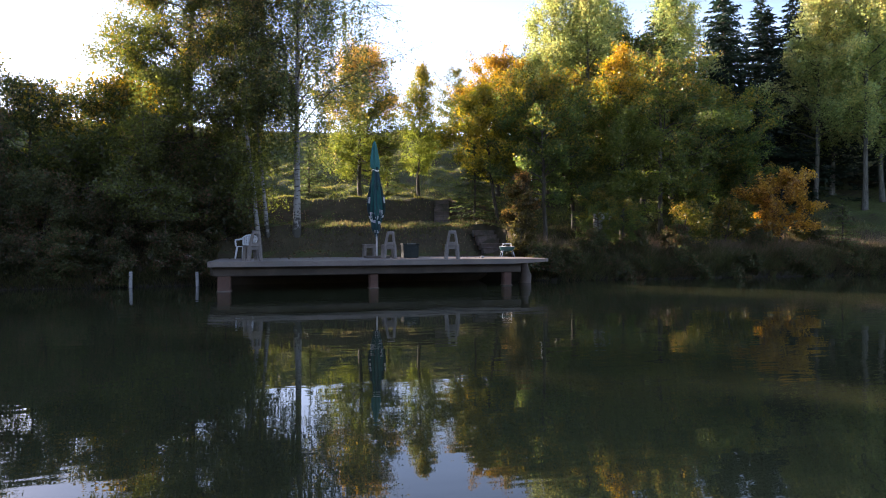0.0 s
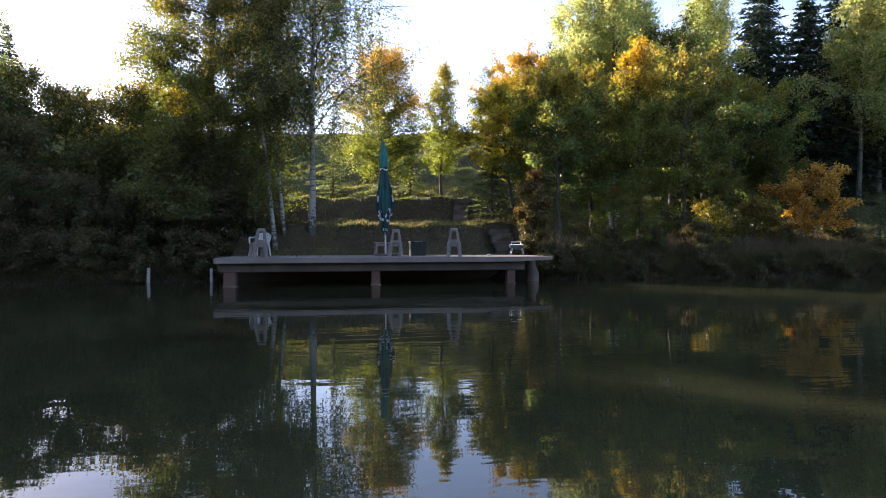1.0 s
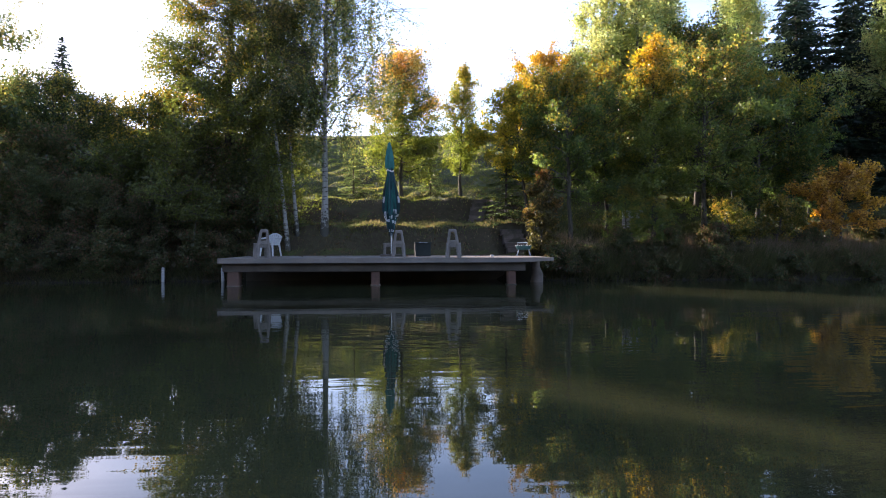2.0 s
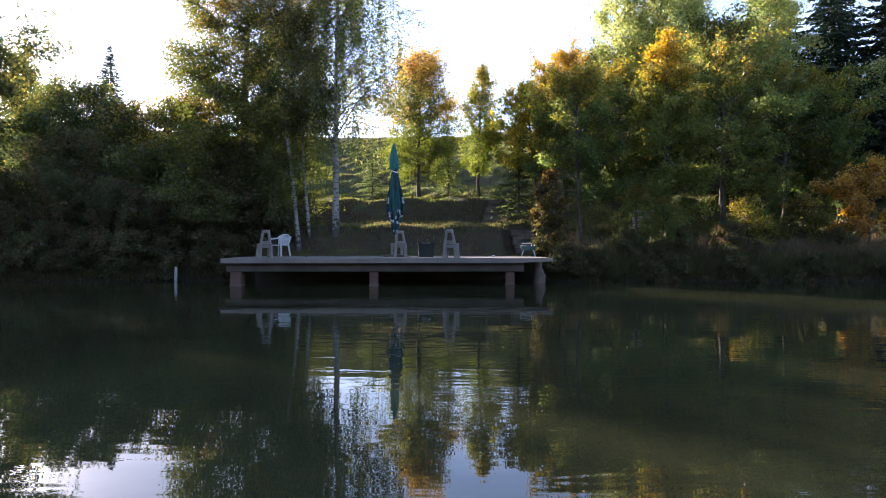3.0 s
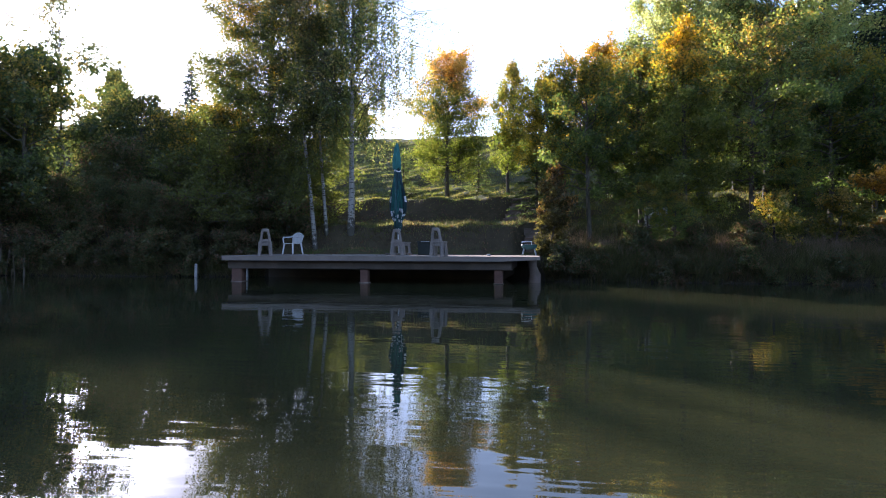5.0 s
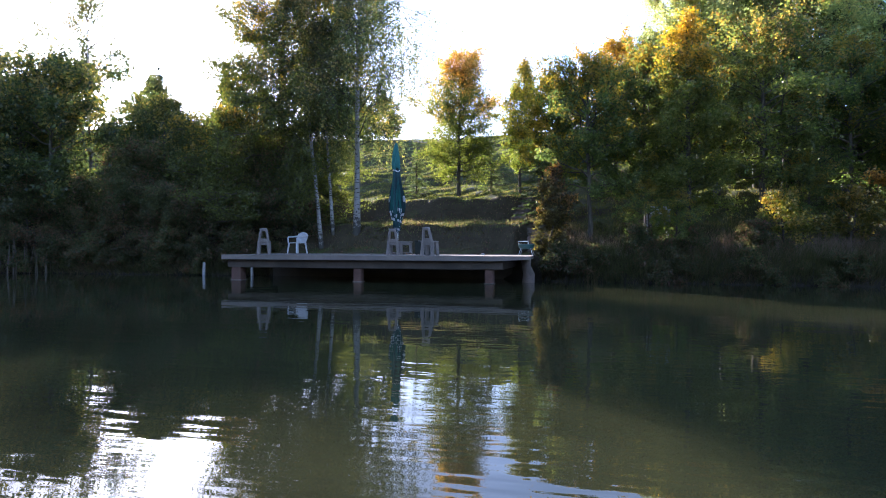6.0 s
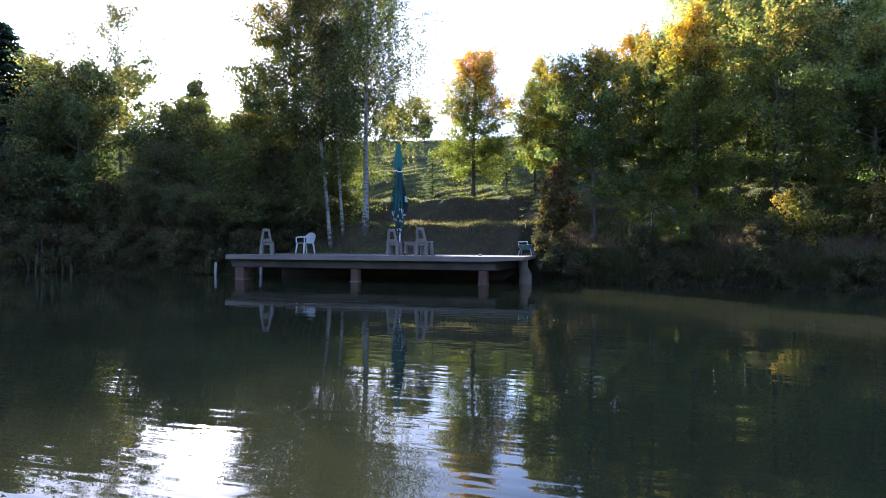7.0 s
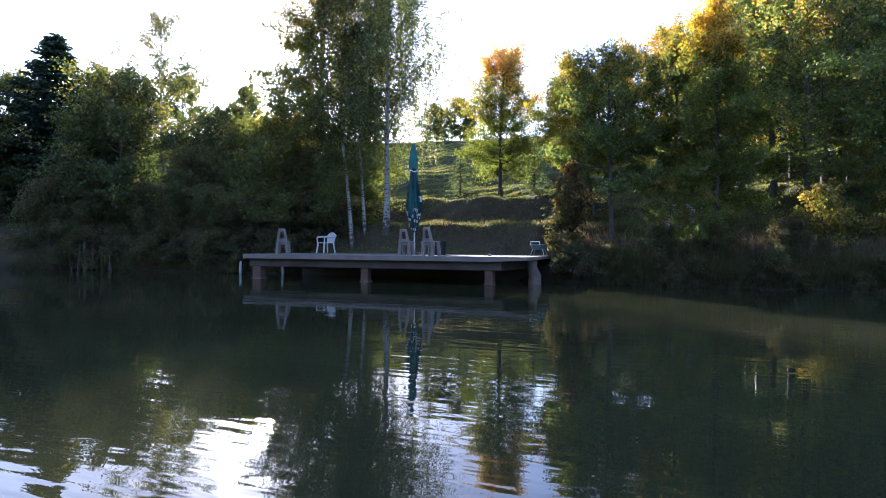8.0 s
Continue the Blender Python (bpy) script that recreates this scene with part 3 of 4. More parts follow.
young_birch = stand(broadleaf("birch_tree", "airy young birch with few small leaves on the far shore", 17, 10.4, 4.6, 2.0, "birch", "birch", "tall", 17000, 44, 10, 0.10, 0.14, trunk_r=0.08, rise=(18, 60), scatter=0.15, hang=0.3, bare=0.25, strands=160, strand=(0.3, 1.1), low=2.0), -17.6, 8.4)
stand(broadleaf("beech_tree", "large broad green tree turning yellow on its outer twigs", 14, 13.2, 3.4, 0.4, "yellow", "brown", "egg", 85000, 92, 18, 0.10, 0.12, trunk_r=0.17, rise=(-6, 45), scatter=0.16, bare=0.06, fine=1.05), -5.9, 6.3)
stand(broadleaf("beech_tree", "bushy tree with yellow-green outer leaves", 15, 5.2, 2.4, 0.3, "yellow", "brown", "oval", 18000, 44, 15, 0.12, 0.14, trunk_r=0.12, rise=(0, 60), scatter=0.18), -8.6, 6.6)
thicket = stand(broadleaf("hazel_bush", "dark leafy thicket on the shaded shore", 16, 3.4, 1.9, 0.1, "dull", "brown", "dome", 11000, 30, 14, 0.11, 0.12, trunk_r=0.035, scatter=0.16, category="bush", group="bushes on the bank"), -13.0, 5.6)
again(thicket, -6.2, 4.2, 10, 0.6)
again(thicket, -5.3, 5.5, 40, 0.85)
again(thicket, -6.9, 6.3, 190, 1.0)
for x, y, turn, k in ((-8.2, 4.2, 70, 0.66), (-10.1, 4.1, 150, 0.72), (-12.2, 4.2, 220, 0.7), (-14.2, 4.0, 300, 0.8), (-16.4, 3.2, 20, 0.85), (-18.6, 2.4, 100, 0.9), (-9.6, 6.4, 200, 0.8)):
    again(thicket, x, y, turn, k)
# the young trees on the lawn
stand(broadleaf("maple_tree", "young tree with orange top and green lower leaves on the lawn", 21, 6.55, 2.15, 1.0, "orange", "brown", "round", 25000, 80, 15, 0.10, 0.02, lean=(0.035, 0), trunk_r=0.085, rise=(4, 62), scatter=0.12, bare=0.06, fine=1.15, group="young trees on the lawn"), 0.98, 11.0)
stand(broadleaf("hornbeam_tree", "slim young tree with green and yellow leaves on the lawn", 22, 6.7, 1.2, 1.0, "hornbeam", "brown", "egg", 10500, 56, 12, 0.095, 0.0, trunk_r=0.06, rise=(28, 72), scatter=0.10, fine=1.2, group="young trees on the lawn"), 3.9, 11.5)
small_fir = stand(conifer("spruce_tree", "small young spruce with level green branches", 31, 2.4, 1.0, "fir", 13, 7, 0.12, 0.06, group="small spruces"), 2.4, 11.8)
again(small_fir, 5.3, 6.8, 40, 1.5)
again(small_fir, -1.35, 11.7, 100, 1.0)
# on the bank beside the deck
stand(broadleaf("alder_tree", "bushy dark green tree on the bank beside the deck", 41, 6.4, 2.2, 1.6, "green", "brown", "oval", 11500, 40, 11, 0.115, 0.08, trunk_r=0.075, scatter=0.10, bare=0.3, fine=1.2), 7.25, 3.8)
stand(broadleaf("hazel_tree", "yellow-leaved small tree leaning over the lawn", 42, 5.9, 1.8, 1.8, "hazel", "brown", "oval", 12000, 32, 12, 0.12, 0.1, lean=(-0.12, 0), trunk_r=0.07, scatter=0.10, bare=0.25, fine=1.2), 6.25, 6.5)
alder = stand(broadleaf("alder_tree", "dense dark green tree on the bank", 43, 6.6, 2.6, 1.6, "green", "brown", "oval", 13500, 44, 11, 0.12, 0.12, trunk_r=0.08, scatter=0.10, bare=0.3, fine=1.12), 9.3, 5.6)
cherry = stand(broadleaf("cherry_tree", "tall tree with orange and yellow outer leaves", 44, 7.2, 2.6, 1.2, "orange2", "brown", "oval", 17000, 44, 12, 0.12, 0.06, trunk_r=0.10, scatter=0.12, bare=0.2, fine=1.2), 8.3, 12.4)
stand(broadleaf("aspen_tree", "tree with a bright golden top over green leaves", 45, 8.2, 1.55, 1.5, "gold", "brown", "egg", 14000, 46, 12, 0.115, 0.04, trunk_r=0.10, rise=(14, 60), scatter=0.12, bare=0.25, fine=1.25), 10.5, 3.7)
maple = stand(broadleaf("maple_tree", "dense green tree with some brown leaves on the bank", 46, 7.6, 2.9, 1.9, "mixed", "brown", "oval", 11000, 44, 11, 0.125, 0.12, trunk_r=0.10, scatter=0.11, bare=0.3, fine=1.1), 13.2, 5.2)
pale = stand(broadleaf("birch_tree", "tall pale green birch among darker trees", 47, 12.2, 3.4, 3.2, "pale", "grey", "tall", 17000, 46, 14, 0.12, 0.2, trunk_r=0.11, rise=(30, 70), scatter=0.14, hang=0.6, strands=260, strand=(0.5, 1.6), low=3.0), 12.6, 10.6)
again(alder, 16.6, 7.2, 100, 1.0)
again(pale, 17.8, 11.4, 140, 0.97)
big_spruce = stand(conifer("spruce_tree", "tall dark blue-green spruce with hanging branches", 51, 11.4, 3.3, "spruce", 36, 10, 0.30, 0.16), 20.9, 11.2)
for x, y, turn, k in ((22.6, 9.9, 300, 0.92), (22.8, 13.6, 50, 1.1), (25.0, 10.6, 120, 1.0), (19.8, 15.4, 200, 1.05), (28.0, 12.4, 280, 1.1), (15.6, 16.0, 20, 0.95), (31.0, 9.0, 160, 1.05)):
    again(big_spruce, x, y, turn, k)
for ob, x, y, turn, k in ((maple, 15.0, 9.6, 200, 1.15), (maple, 9.8, 13.4, 80, 0.95), (alder, 18.6, 8.0, 310, 0.95), (pale, 24.3, 8.4, 60, 0.98), 
                          (pale, 26.6, 9.6, 30, 1.0), (pale, 25.6, 6.6, 10, 1.0), (pale, 27.6, 7.4, 220, 1.0), (pale, 11.4, 11.8, 300, 0.9), (pale, 14.6, 12.6, 250, 1.0), (cherry, 13.6, 14.6, 110, 1.15), (maple, 10.2, 10.4, 240, 0.8)):
    again(ob, x, y, turn, k)
# bushes at the water's edge
stand(broadleaf("maple_bush", "orange-brown autumn bush at the water's edge", 61, 3.0, 1.45, 0.7, "rust", "brown", "oval", 6500, 26, 11, 0.13, 0.08, lean=(0.12, 0), trunk_r=0.04, rise=(0, 50), scatter=0.08, bare=0.35, fine=1.1, category="bush", group="bushes on the bank"), 17.7, 3.5)
lime = stand(broadleaf("hazel_bush", "yellow-green bush lit by the sun", 62, 1.7, 1.0, 0.1, "lime", "brown", "dome", 3200, 18, 9, 0.10, 0.05, trunk_r=0.03, scatter=0.09, bare=0.35, category="bush", group="bushes on the bank"), 13.55, 3.9)
again(lime, 15.6, 4.2, 80, 1.05)
stand(broadleaf("dogwood_bush", "bush with red-brown and yellow leaves at the deck's end", 63, 3.2, 0.72, 0.15, "dogwood", "brown", "column", 8500, 22, 10, 0.10, 0.03, trunk_r=0.03, scatter=0.0952, category="bush", group="bushes on the bank"), 5.95, 3.0)
dull = stand(broadleaf("bramble_bush", "low dull green and brown bush on the bank", 64, 1.5, 1.25, 0.05, "dull", "brown", "dome", 5000, 20, 11, 0.12, 0.12, trunk_r=0.025, scatter=0.116, category="bush", group="bushes on the bank"), -10.6, 5.2)
for x, y, turn, k in ((8.9, 2.9, 30, 0.6), (10.6, 2.9, 75, 0.55), (12.4, 3.0, 140, 0.6), (16.4, 3.2, 200, 0.5), (9.8, 2.6, 80, 0.34), (13.3, 2.7, 190, 0.3), (-6.3, 3.35, 15, 0.7), (-7.9, 3.2, 85, 0.62), (-9.3, 3.15, 160, 0.72), (-10.9, 3.0, 230, 0.66), (-12.6, 2.85, 310, 0.75), (-14.4, 2.7, 45, 0.7), (-16.4, 2.1, 110, 0.75), (-5.5, 3.9, 250, 0.5), (-4.6, 4.9, 120, 0.9), (19.2, 3.4, 60, 0.7)):
    again(dull, x, y, turn, k)
weed = stand(broadleaf("weed_clump", "low ragged weeds hanging over the water's edge", 65, 0.75, 0.7, 0.02, "dull", "brown", "dome", 2300, 12, 8, 0.10, 0.25, trunk_r=0.012, scatter=0.09, category="weeds", group="weeds on the bank"), 6.3, 2.25)
for k in range(30):
    x = 6.9 + 0.52 * k
    again(weed, x, 2.0 + 0.25 * math.sin(k * 2.1) - 0.012 * k, k * 77, 0.52 + 0.24 * math.sin(k * 1.3 + 1))
for k in range(17):
    x = -5.4 - 0.72 * k
    again(weed, x, float(np.interp(x, [p[0] for p in SHORE], [p[1] for p in SHORE])) + 0.22 + 0.16 * math.sin(k * 1.7), k * 83, 0.6 + 0.3 * math.sin(k * 2.3 + 1))
again(small_fir, 20.4, 2.9, 0, 0.9)
for x, y, turn, k in ((14.6, 5.0, 280, 0.42), (18.4, 6.4, 130, 0.5)):
    again(alder, x, y, turn, k)
# on the other shore and the slope behind it
shore = stand(broadleaf("alder_tree", "broad dark green tree on the far shore", 71, 7.4, 3.5, 0.4, "shade", "brown", "oval", 15000, 40, 15, 0.16, 0.12, trunk_r=0.10, scatter=0.17), -16.4, 4.6)
for x, y, turn, k in ((-11.8, 7.8, 60, 0.64), (-19.8, 6.2, 160, 0.85), (-14.4, 9.8, 250, 0.72), (-10.6, 12.5, 20, 0.5), (-24.5, 2.0, 330, 0.9), (-22.5, 9.5, 90, 0.8), (-17.5, 12.6, 200, 0.62), (-27.0, 6.0, 45, 0.9), (-28.0, 0.0, 200, 0.9)):
    again(shore, x, y, turn, k)
stand(conifer("spruce_tree", "broad dark spruce with spreading branches on the shore", 52, 9.4, 4.8, "spruce", 28, 13, 0.42, 0.13), -23.7, 6.4)
for x, y, turn, k in ((-25.4, 33.1, 10, 0.6), (-33, 34, 90, 0.6), (24, 21, 200, 0.95), (30, 19, 75, 1.0)):
    again(big_spruce, x, y, turn, k)
# far along the crest
again(young_birch, 9.95, 27.0, 130, 0.56)
far = stand(broadleaf("field_tree", "distant green tree on the hill's crest", 73, 6.5, 2.8, 0.5, "shade", "brown", "oval", 6000, 30, 10, 0.24, 0.1, trunk_r=0.10, scatter=0.2), 19.0, 36.0)
for x, y, turn, k in ((-44, 26, 0, 1.0), (-38, 30, 70, 0.9), (-33, 33, 140, 0.8), (-14.6, 37.8, 150, 0.55), (-13.2, 37.5, 40, 0.5), (-12.2, 38.9, 250, 0.62), (-11.2, 38.5, 90, 0.4), (14, 40, 100, 0.7), (25, 32, 230, 1.2), (18, 24, 130, 1.2), (36, 14, 10, 1.5), (34, 4, 190, 1.3), (15, 19.5, 60, 1.2)):
    again(far, x, y, turn, k)

# ---- grass ----


def blades(name, rng, at, tall, wide, mat, label, bent=(0.0, 0.0)):
    n = len(at)
    a = rng.uniform(0, math.tau, n)
    side = np.stack([np.cos(a), np.sin(a), 0 * a], 1) * wide * 0.5
    lean = rng.normal(size=(n, 3)) * 0.35
    lean[:, :2] += np.array(bent)
    lean[:, 2] = 1
    h = tall * rng.uniform(0.45, 1.3, (n, 1))
    v = np.stack([at - side, at + side, at + lean * h], 1).reshape(-1, 3)
    ob = link_mesh(name, v, np.arange(3 * n).reshape(n, 3), 3, mat)
    return tagged(ob, label, "grass", kind="stuff")


def strewn(rng, n, x0, x1, y0, y1, keep):
    p = np.stack([rng.uniform(x0, x1, n), rng.uniform(y0, y1, n)], 1)
    p = p[keep(p[:, 0], p[:, 1])]
    return np.concatenate([p, (ground_height(p[:, 0], p[:, 1]) - 0.01)[:, None]], 1)


def off_shore(x, y):
    return y - np.interp(x, [p[0] for p in SHORE], [p[1] for p in SHORE])


rng = np.random.default_rng(5)
clumpy = lambda x, y: np.sin(1.7 * x + 0.6 * y) + np.sin(2.3 * y - 0.8 * x + 2) + np.sin(5.1 * x + 3.3 * y) * 0.6 > rng.uniform(-2.6, 1.6, len(x))
turf = lambda x, y: clumpy(x, y) & ((x > 6) | (np.abs(off_shore(x, y) - 5.6) > rng.uniform(0.15, 1.05, len(x))) | (rng.uniform(0, 1, len(x)) < 0.06))
blades("lawn_grass", rng, np.concatenate([strewn(rng, 175000, -16, 11, 5.2, 36, turf), strewn(rng, 30000, 11, 24, 6.0, 20, turf)]), 0.08, 0.04, M_LAWN, "short uneven lawn grass lit from behind")
blades("bank_grass", rng, strewn(rng, 34000, 5.6, 24, 1.2, 6.5, lambda x, y: (off_shore(x, y) > 0.05) & clumpy(x, y)), 0.2, 0.022, M_BLADES, "long untidy grass on the bank")
blades("ledge_grass", rng, strewn(rng, 30000, -15, 5.6, 2.6, 7.2, lambda x, y: (off_shore(x, y) > 0.1) & ((y > 5.4) | (x < -4.9) | (rng.uniform(0, 1, len(x)) < 0.25)) & ((y > 4.45) | (x < -4.9)) & clumpy(x, y)), 0.16, 0.02, M_BLADES, "rough grass and weeds behind the deck")
face = strewn(rng, 60000, 5.7, 25, 1.2, 4.4, lambda x, y: (off_shore(x, y) > 0.02) & (off_shore(x, y) < rng.uniform(0.3, 2.2, len(x))))
left_face = strewn(rng, 26000, -19, -4.8, 0.4, 5.0, lambda x, y: (off_shore(x, y) > 0.0) & (off_shore(x, y) < rng.uniform(0.3, 1.9, len(x))))
face = np.concatenate([face, left_face])
edge = strewn(rng, 160000, -19, 25, -1.2, 3.4, lambda x, y: (np.abs(off_shore(x, y) - 0.08) < 0.14) & ((x < -4.8) | (x > 5.7)))
face = np.concatenate([face, edge])
blades("bank_face_grass", rng, face, 0.3, 0.02, M_BLADES, "long tangled grass hanging down the bank's face", (0.0, -0.75))
tufts = strewn(rng, 900, 5.8, 24, 2.0, 4.6, lambda x, y: (off_shore(x, y) > 0.6) & (off_shore(x, y) < 2.2))
tufts = np.repeat(tufts, 14, axis=0) + np.concatenate([rng.normal(size=(len(tufts) * 14, 2)) * 0.07, np.zeros((len(tufts) * 14, 1))], 1)
blades("dry_grass", rng, tufts, 0.5, 0.012, M_DRY, "pale dry grass tufts along the bank's shoulder")

# ---- the deck ----
DECK_Z = 0.855
deck = thing("deck", (0, 0, 0), "low concrete deck on rust-stained piers over the water", "deck")
outline = ((-4.72, -0.36), (-4.62, -0.46), (4.4, -0.46), (5.44, -0.46), (5.55, -0.36), (5.5, 0.9), (5.38, 2.6), (5.2, 4.35), (-4.72, 4.35))
bm = bmesh.new()
low = [bm.verts.new((x, y, DECK_Z - (0.15 if x < 5 else 0.10))) for x, y in outline]
top = [bm.verts.new((x, y, DECK_Z)) for x, y in outline]
bm.faces.new(top)
bmesh.ops.triangulate(bm, faces=[bm.faces.new(low[::-1])])
for a in range(len(outline)):
    b = (a + 1) % len(outline)
    bm.faces.new((low[a], low[b], top[b], top[a]))
bmesh.ops.bevel(bm, geom=[e for e in bm.edges if e.verts[0].co.z == e.verts[1].co.z == DECK_Z], offset=0.025, segments=2, affect="EDGES")
part("slab", bm, M_CONCRETE, deck, "grey weathered concrete slab")
bm = bmesh.new()
box(bm, (9.3, 0.3, 0.275), (0.05, -0.02, DECK_Z - 0.15 - 0.1375), bevel=0.02)
part("beam", bm, M_BEAM, deck, "brown stained edge beam")
for x in (-4.55, 4.55):
    bm = bmesh.new()
    box(bm, (0.3, 3.9, 0.27), (x, 2.1, DECK_Z - 0.286), bevel=0.02)
    part("beam", bm, M_BEAM, deck)
for x, y, wd in ((-4.3, 0.02, 0.36), (0.0, 0.02, 0.27), (4.27, 0.02, 0.27)):
    bm = bmesh.new()
    box(bm, (wd, wd, 2.1), (x, y, DECK_Z - 0.4 - 1.05), bevel=0.03)
    pier = part("pier", bm, M_PIER, deck, "rust-brown concrete pier")
    bm = bmesh.new()
    box(bm, (wd + 0.05, wd + 0.05, 0.03), (x, y, 0.01), bevel=0.01)
    part("collar", bm, M_STONE, pier, "pale scum line collar")
bm = bmesh.new()
tube(bm, ((5.3, 1.15, -1.2), (5.33, 1.15, 0.0), (5.36, 1.12, 0.25), (5.3, 1.1, 0.5), (5.26, 1.1, 0.75)), (0.24, 0.21, 0.19, 0.165, 0.165), 10)
for v in bm.verts:
    v.co += Vector((noise.noise(v.co * 4), noise.noise(v.co * 4 + Vector((7, 0, 0))), 0)) * 0.06
part("pier", bm, M_STONE, deck, "rough pale stone pier at the deck's corner", True)
# Dark wall added so the void under the slab reads as deep shade.
bm = bmesh.new()
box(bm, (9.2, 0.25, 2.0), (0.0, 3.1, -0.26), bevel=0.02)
part("back_wall", bm, M_BEAM, deck, "dark wall added to close the void under the deck")

# ---- furniture on the deck ----


def wooden_chair(at, turn):
    c = thing("wooden_chair", (*at, DECK_Z), "weathered grey wooden chair with a tapered slotted back", "chair", "chairs on the deck", turn)
    bm = bmesh.new()
    box(bm, (0.43, 0.42, 0.045), (0, 0, 0.44), bevel=0.012)
    box(bm, (0.36, 0.05, 0.10), (0, -0.15, 0.37), bevel=0.008)
    box(bm, (0.36, 0.05, 0.10), (0, 0.15, 0.37), bevel=0.008)
    part("seat", bm, M_GREYWOOD, c)
    bm = bmesh.new()
    for sx in (-1, 1):
        tube(bm, ((sx * 0.145, 0.17, 0.44), (sx * 0.115, 0.22, 0.66), (sx * 0.08, 0.26, 0.86)), (0.05, 0.047, 0.042), 6)
    box(bm, (0.24, 0.055, 0.10), (0, 0.26, 0.835), (-10, 0, 0), 0.02)
    box(bm, (0.27, 0.05, 0.08), (0, 0.185, 0.50), (-10, 0, 0), 0.01)
    part("backrest", bm, M_GREYWOOD, c)
    for sx in (-1, 1):
        for sy in (-1, 1):
            bm = bmesh.new()
            tube(bm, ((sx * 0.15, sy * 0.14, 0.42), (sx * 0.185, sy * 0.18, 0.0)), (0.07, 0.058), 6)
            part("leg", bm, M_GREYWOOD, c)
    return c


wooden_chair((-3.53, 0.33), 206)
wooden_chair((2.42, -0.18), 168)
wooden_chair((0.73, 1.5), 182)

armchair = thing("plastic_armchair", (-3.84, 3.5, DECK_Z), "white moulded plastic garden armchair", "chair", "chairs on the deck", -24)
bm = bmesh.new()
box(bm, (0.44, 0.44, 0.03), (0, 0, 0.41), bevel=0.012)
part("seat", bm, M_PLASTIC, armchair)
bm = bmesh.new()
for k in range(7):
    a = -0.24 + k * 0.08
    top_z = 0.80 - 1.3 * a * a
    tube(bm, ((a * 0.85, 0.20, 0.42), (a, 0.25, 0.6), (a * 1.05, 0.30, top_z)), (0.03, 0.034, 0.03), 6)
pts = [(-0.27 + 0.54 * k / 8, 0.30 - 0.04 * abs(k - 4) / 4, 0.81 - 1.4 * (-0.27 + 0.54 * k / 8) ** 2) for k in range(9)]
tube(bm, pts, 0.026, 6)
part("backrest", bm, M_PLASTIC, armchair)
for s in (-1, 1):
    bm = bmesh.new()
    tube(bm, ((s * 0.27, 0.26, 0.68), (s * 0.30, 0.05, 0.65), (s * 0.29, -0.2, 0.64), (s * 0.27, -0.25, 0.60), (s * 0.26, -0.24, 0.42)), 0.028, 6)
    part("armrest", bm, M_PLASTIC, armchair)
    for y0 in (-0.22, 0.2):
        bm = bmesh.new()
        tube(bm, ((s * 0.22, y0, 0.42), (s * 0.27, y0 * 1.25, 0.0)), (0.036, 0.028), 6)
        part("leg", bm, M_PLASTIC, armchair)

# the closed parasol
parasol = thing("parasol", (0.50, 2.62, DECK_Z), "tall closed green parasol with white printed hem", "parasol")
bm = bmesh.new()
tube(bm, ((0, 0, 0.0), (-0.02, 0, 2.0), (-0.06, 0, 3.9)), (0.028, 0.028, 0.024), 10)
part("pole", bm, M_POLE, parasol, "white metal pole", True)
bm = bmesh.new()
box(bm, (0.8, 0.8, 0.07), (0, 0, 0.035), bevel=0.015)
part("base", bm, M_STONE, parasol, "square concrete foot")


def folds(hs, ws, flutes=8, deep=0.34, swell=0.0, seed=3, ragged=0.06, open_ring=True):
    """A hanging fold of cloth round the pole."""
    rng = random.Random(seed)
    ph, ph2 = rng.uniform(0, 6), rng.uniform(0, 6)
    bm, n, rings = bmesh.new(), 56, []
    for h, r in zip(hs, ws):
        ring = []
        for k in range(n):
            a = k * math.tau / n
            fold = 1 + deep * math.sin(flutes * a + ph + 0.5 * math.sin(3 * h)) + 0.14 * math.sin(3 * a + ph2 + 1.7 * h)
            rag = ragged * math.sin(flutes * a + 1) + ragged * 0.8 * math.sin(3 * a + ph2) if h == hs[0] else 0.0
            rr = r * 0.74 * fold + swell
            ring.append(bm.verts.new((-0.016 * h + rr * math.cos(a), rr * math.sin(a), h + rag)))
        rings.append(ring)
    for q, t in zip(rings, rings[1:]):
        for k in range(n):
            bm.faces.new((q[k], q[(k + 1) % n], t[(k + 1) % n], t[k]))
    return bm


low_h = (0.82, 0.95, 1.12, 1.32, 1.60, 1.90, 2.20, 2.50, 2.80, 3.05, 3.16)
low_w = (0.07, 0.14, 0.16, 0.19, 0.22, 0.22, 0.20, 0.17, 0.14, 0.10, 0.085)
canopy = part("canopy", folds(low_h, low_w, 7, 0.42, ragged=0.09), M_NAVY, parasol, "dark blue-green folded canvas canopy", True)
part("hood", folds((3.06, 3.14, 3.3, 3.5, 3.7, 3.86, 3.96, 4.02), (0.165, 0.185, 0.185, 0.165, 0.13, 0.09, 0.055, 0.015), 5, 0.16, ragged=0.035, seed=5), M_CANVAS, parasol, "teal green canvas hood over the top", True)
bm = bmesh.new()
tube(bm, [(-0.016 * 3.0 + 0.105 * math.cos(k * math.tau / 16), 0.105 * math.sin(k * math.tau / 16), 3.0 + 0.03 * math.sin(k * 0.8)) for k in range(17)], 0.022, 6)
part("tie", bm, M_PRINT, canopy, "pale tie round the canvas")


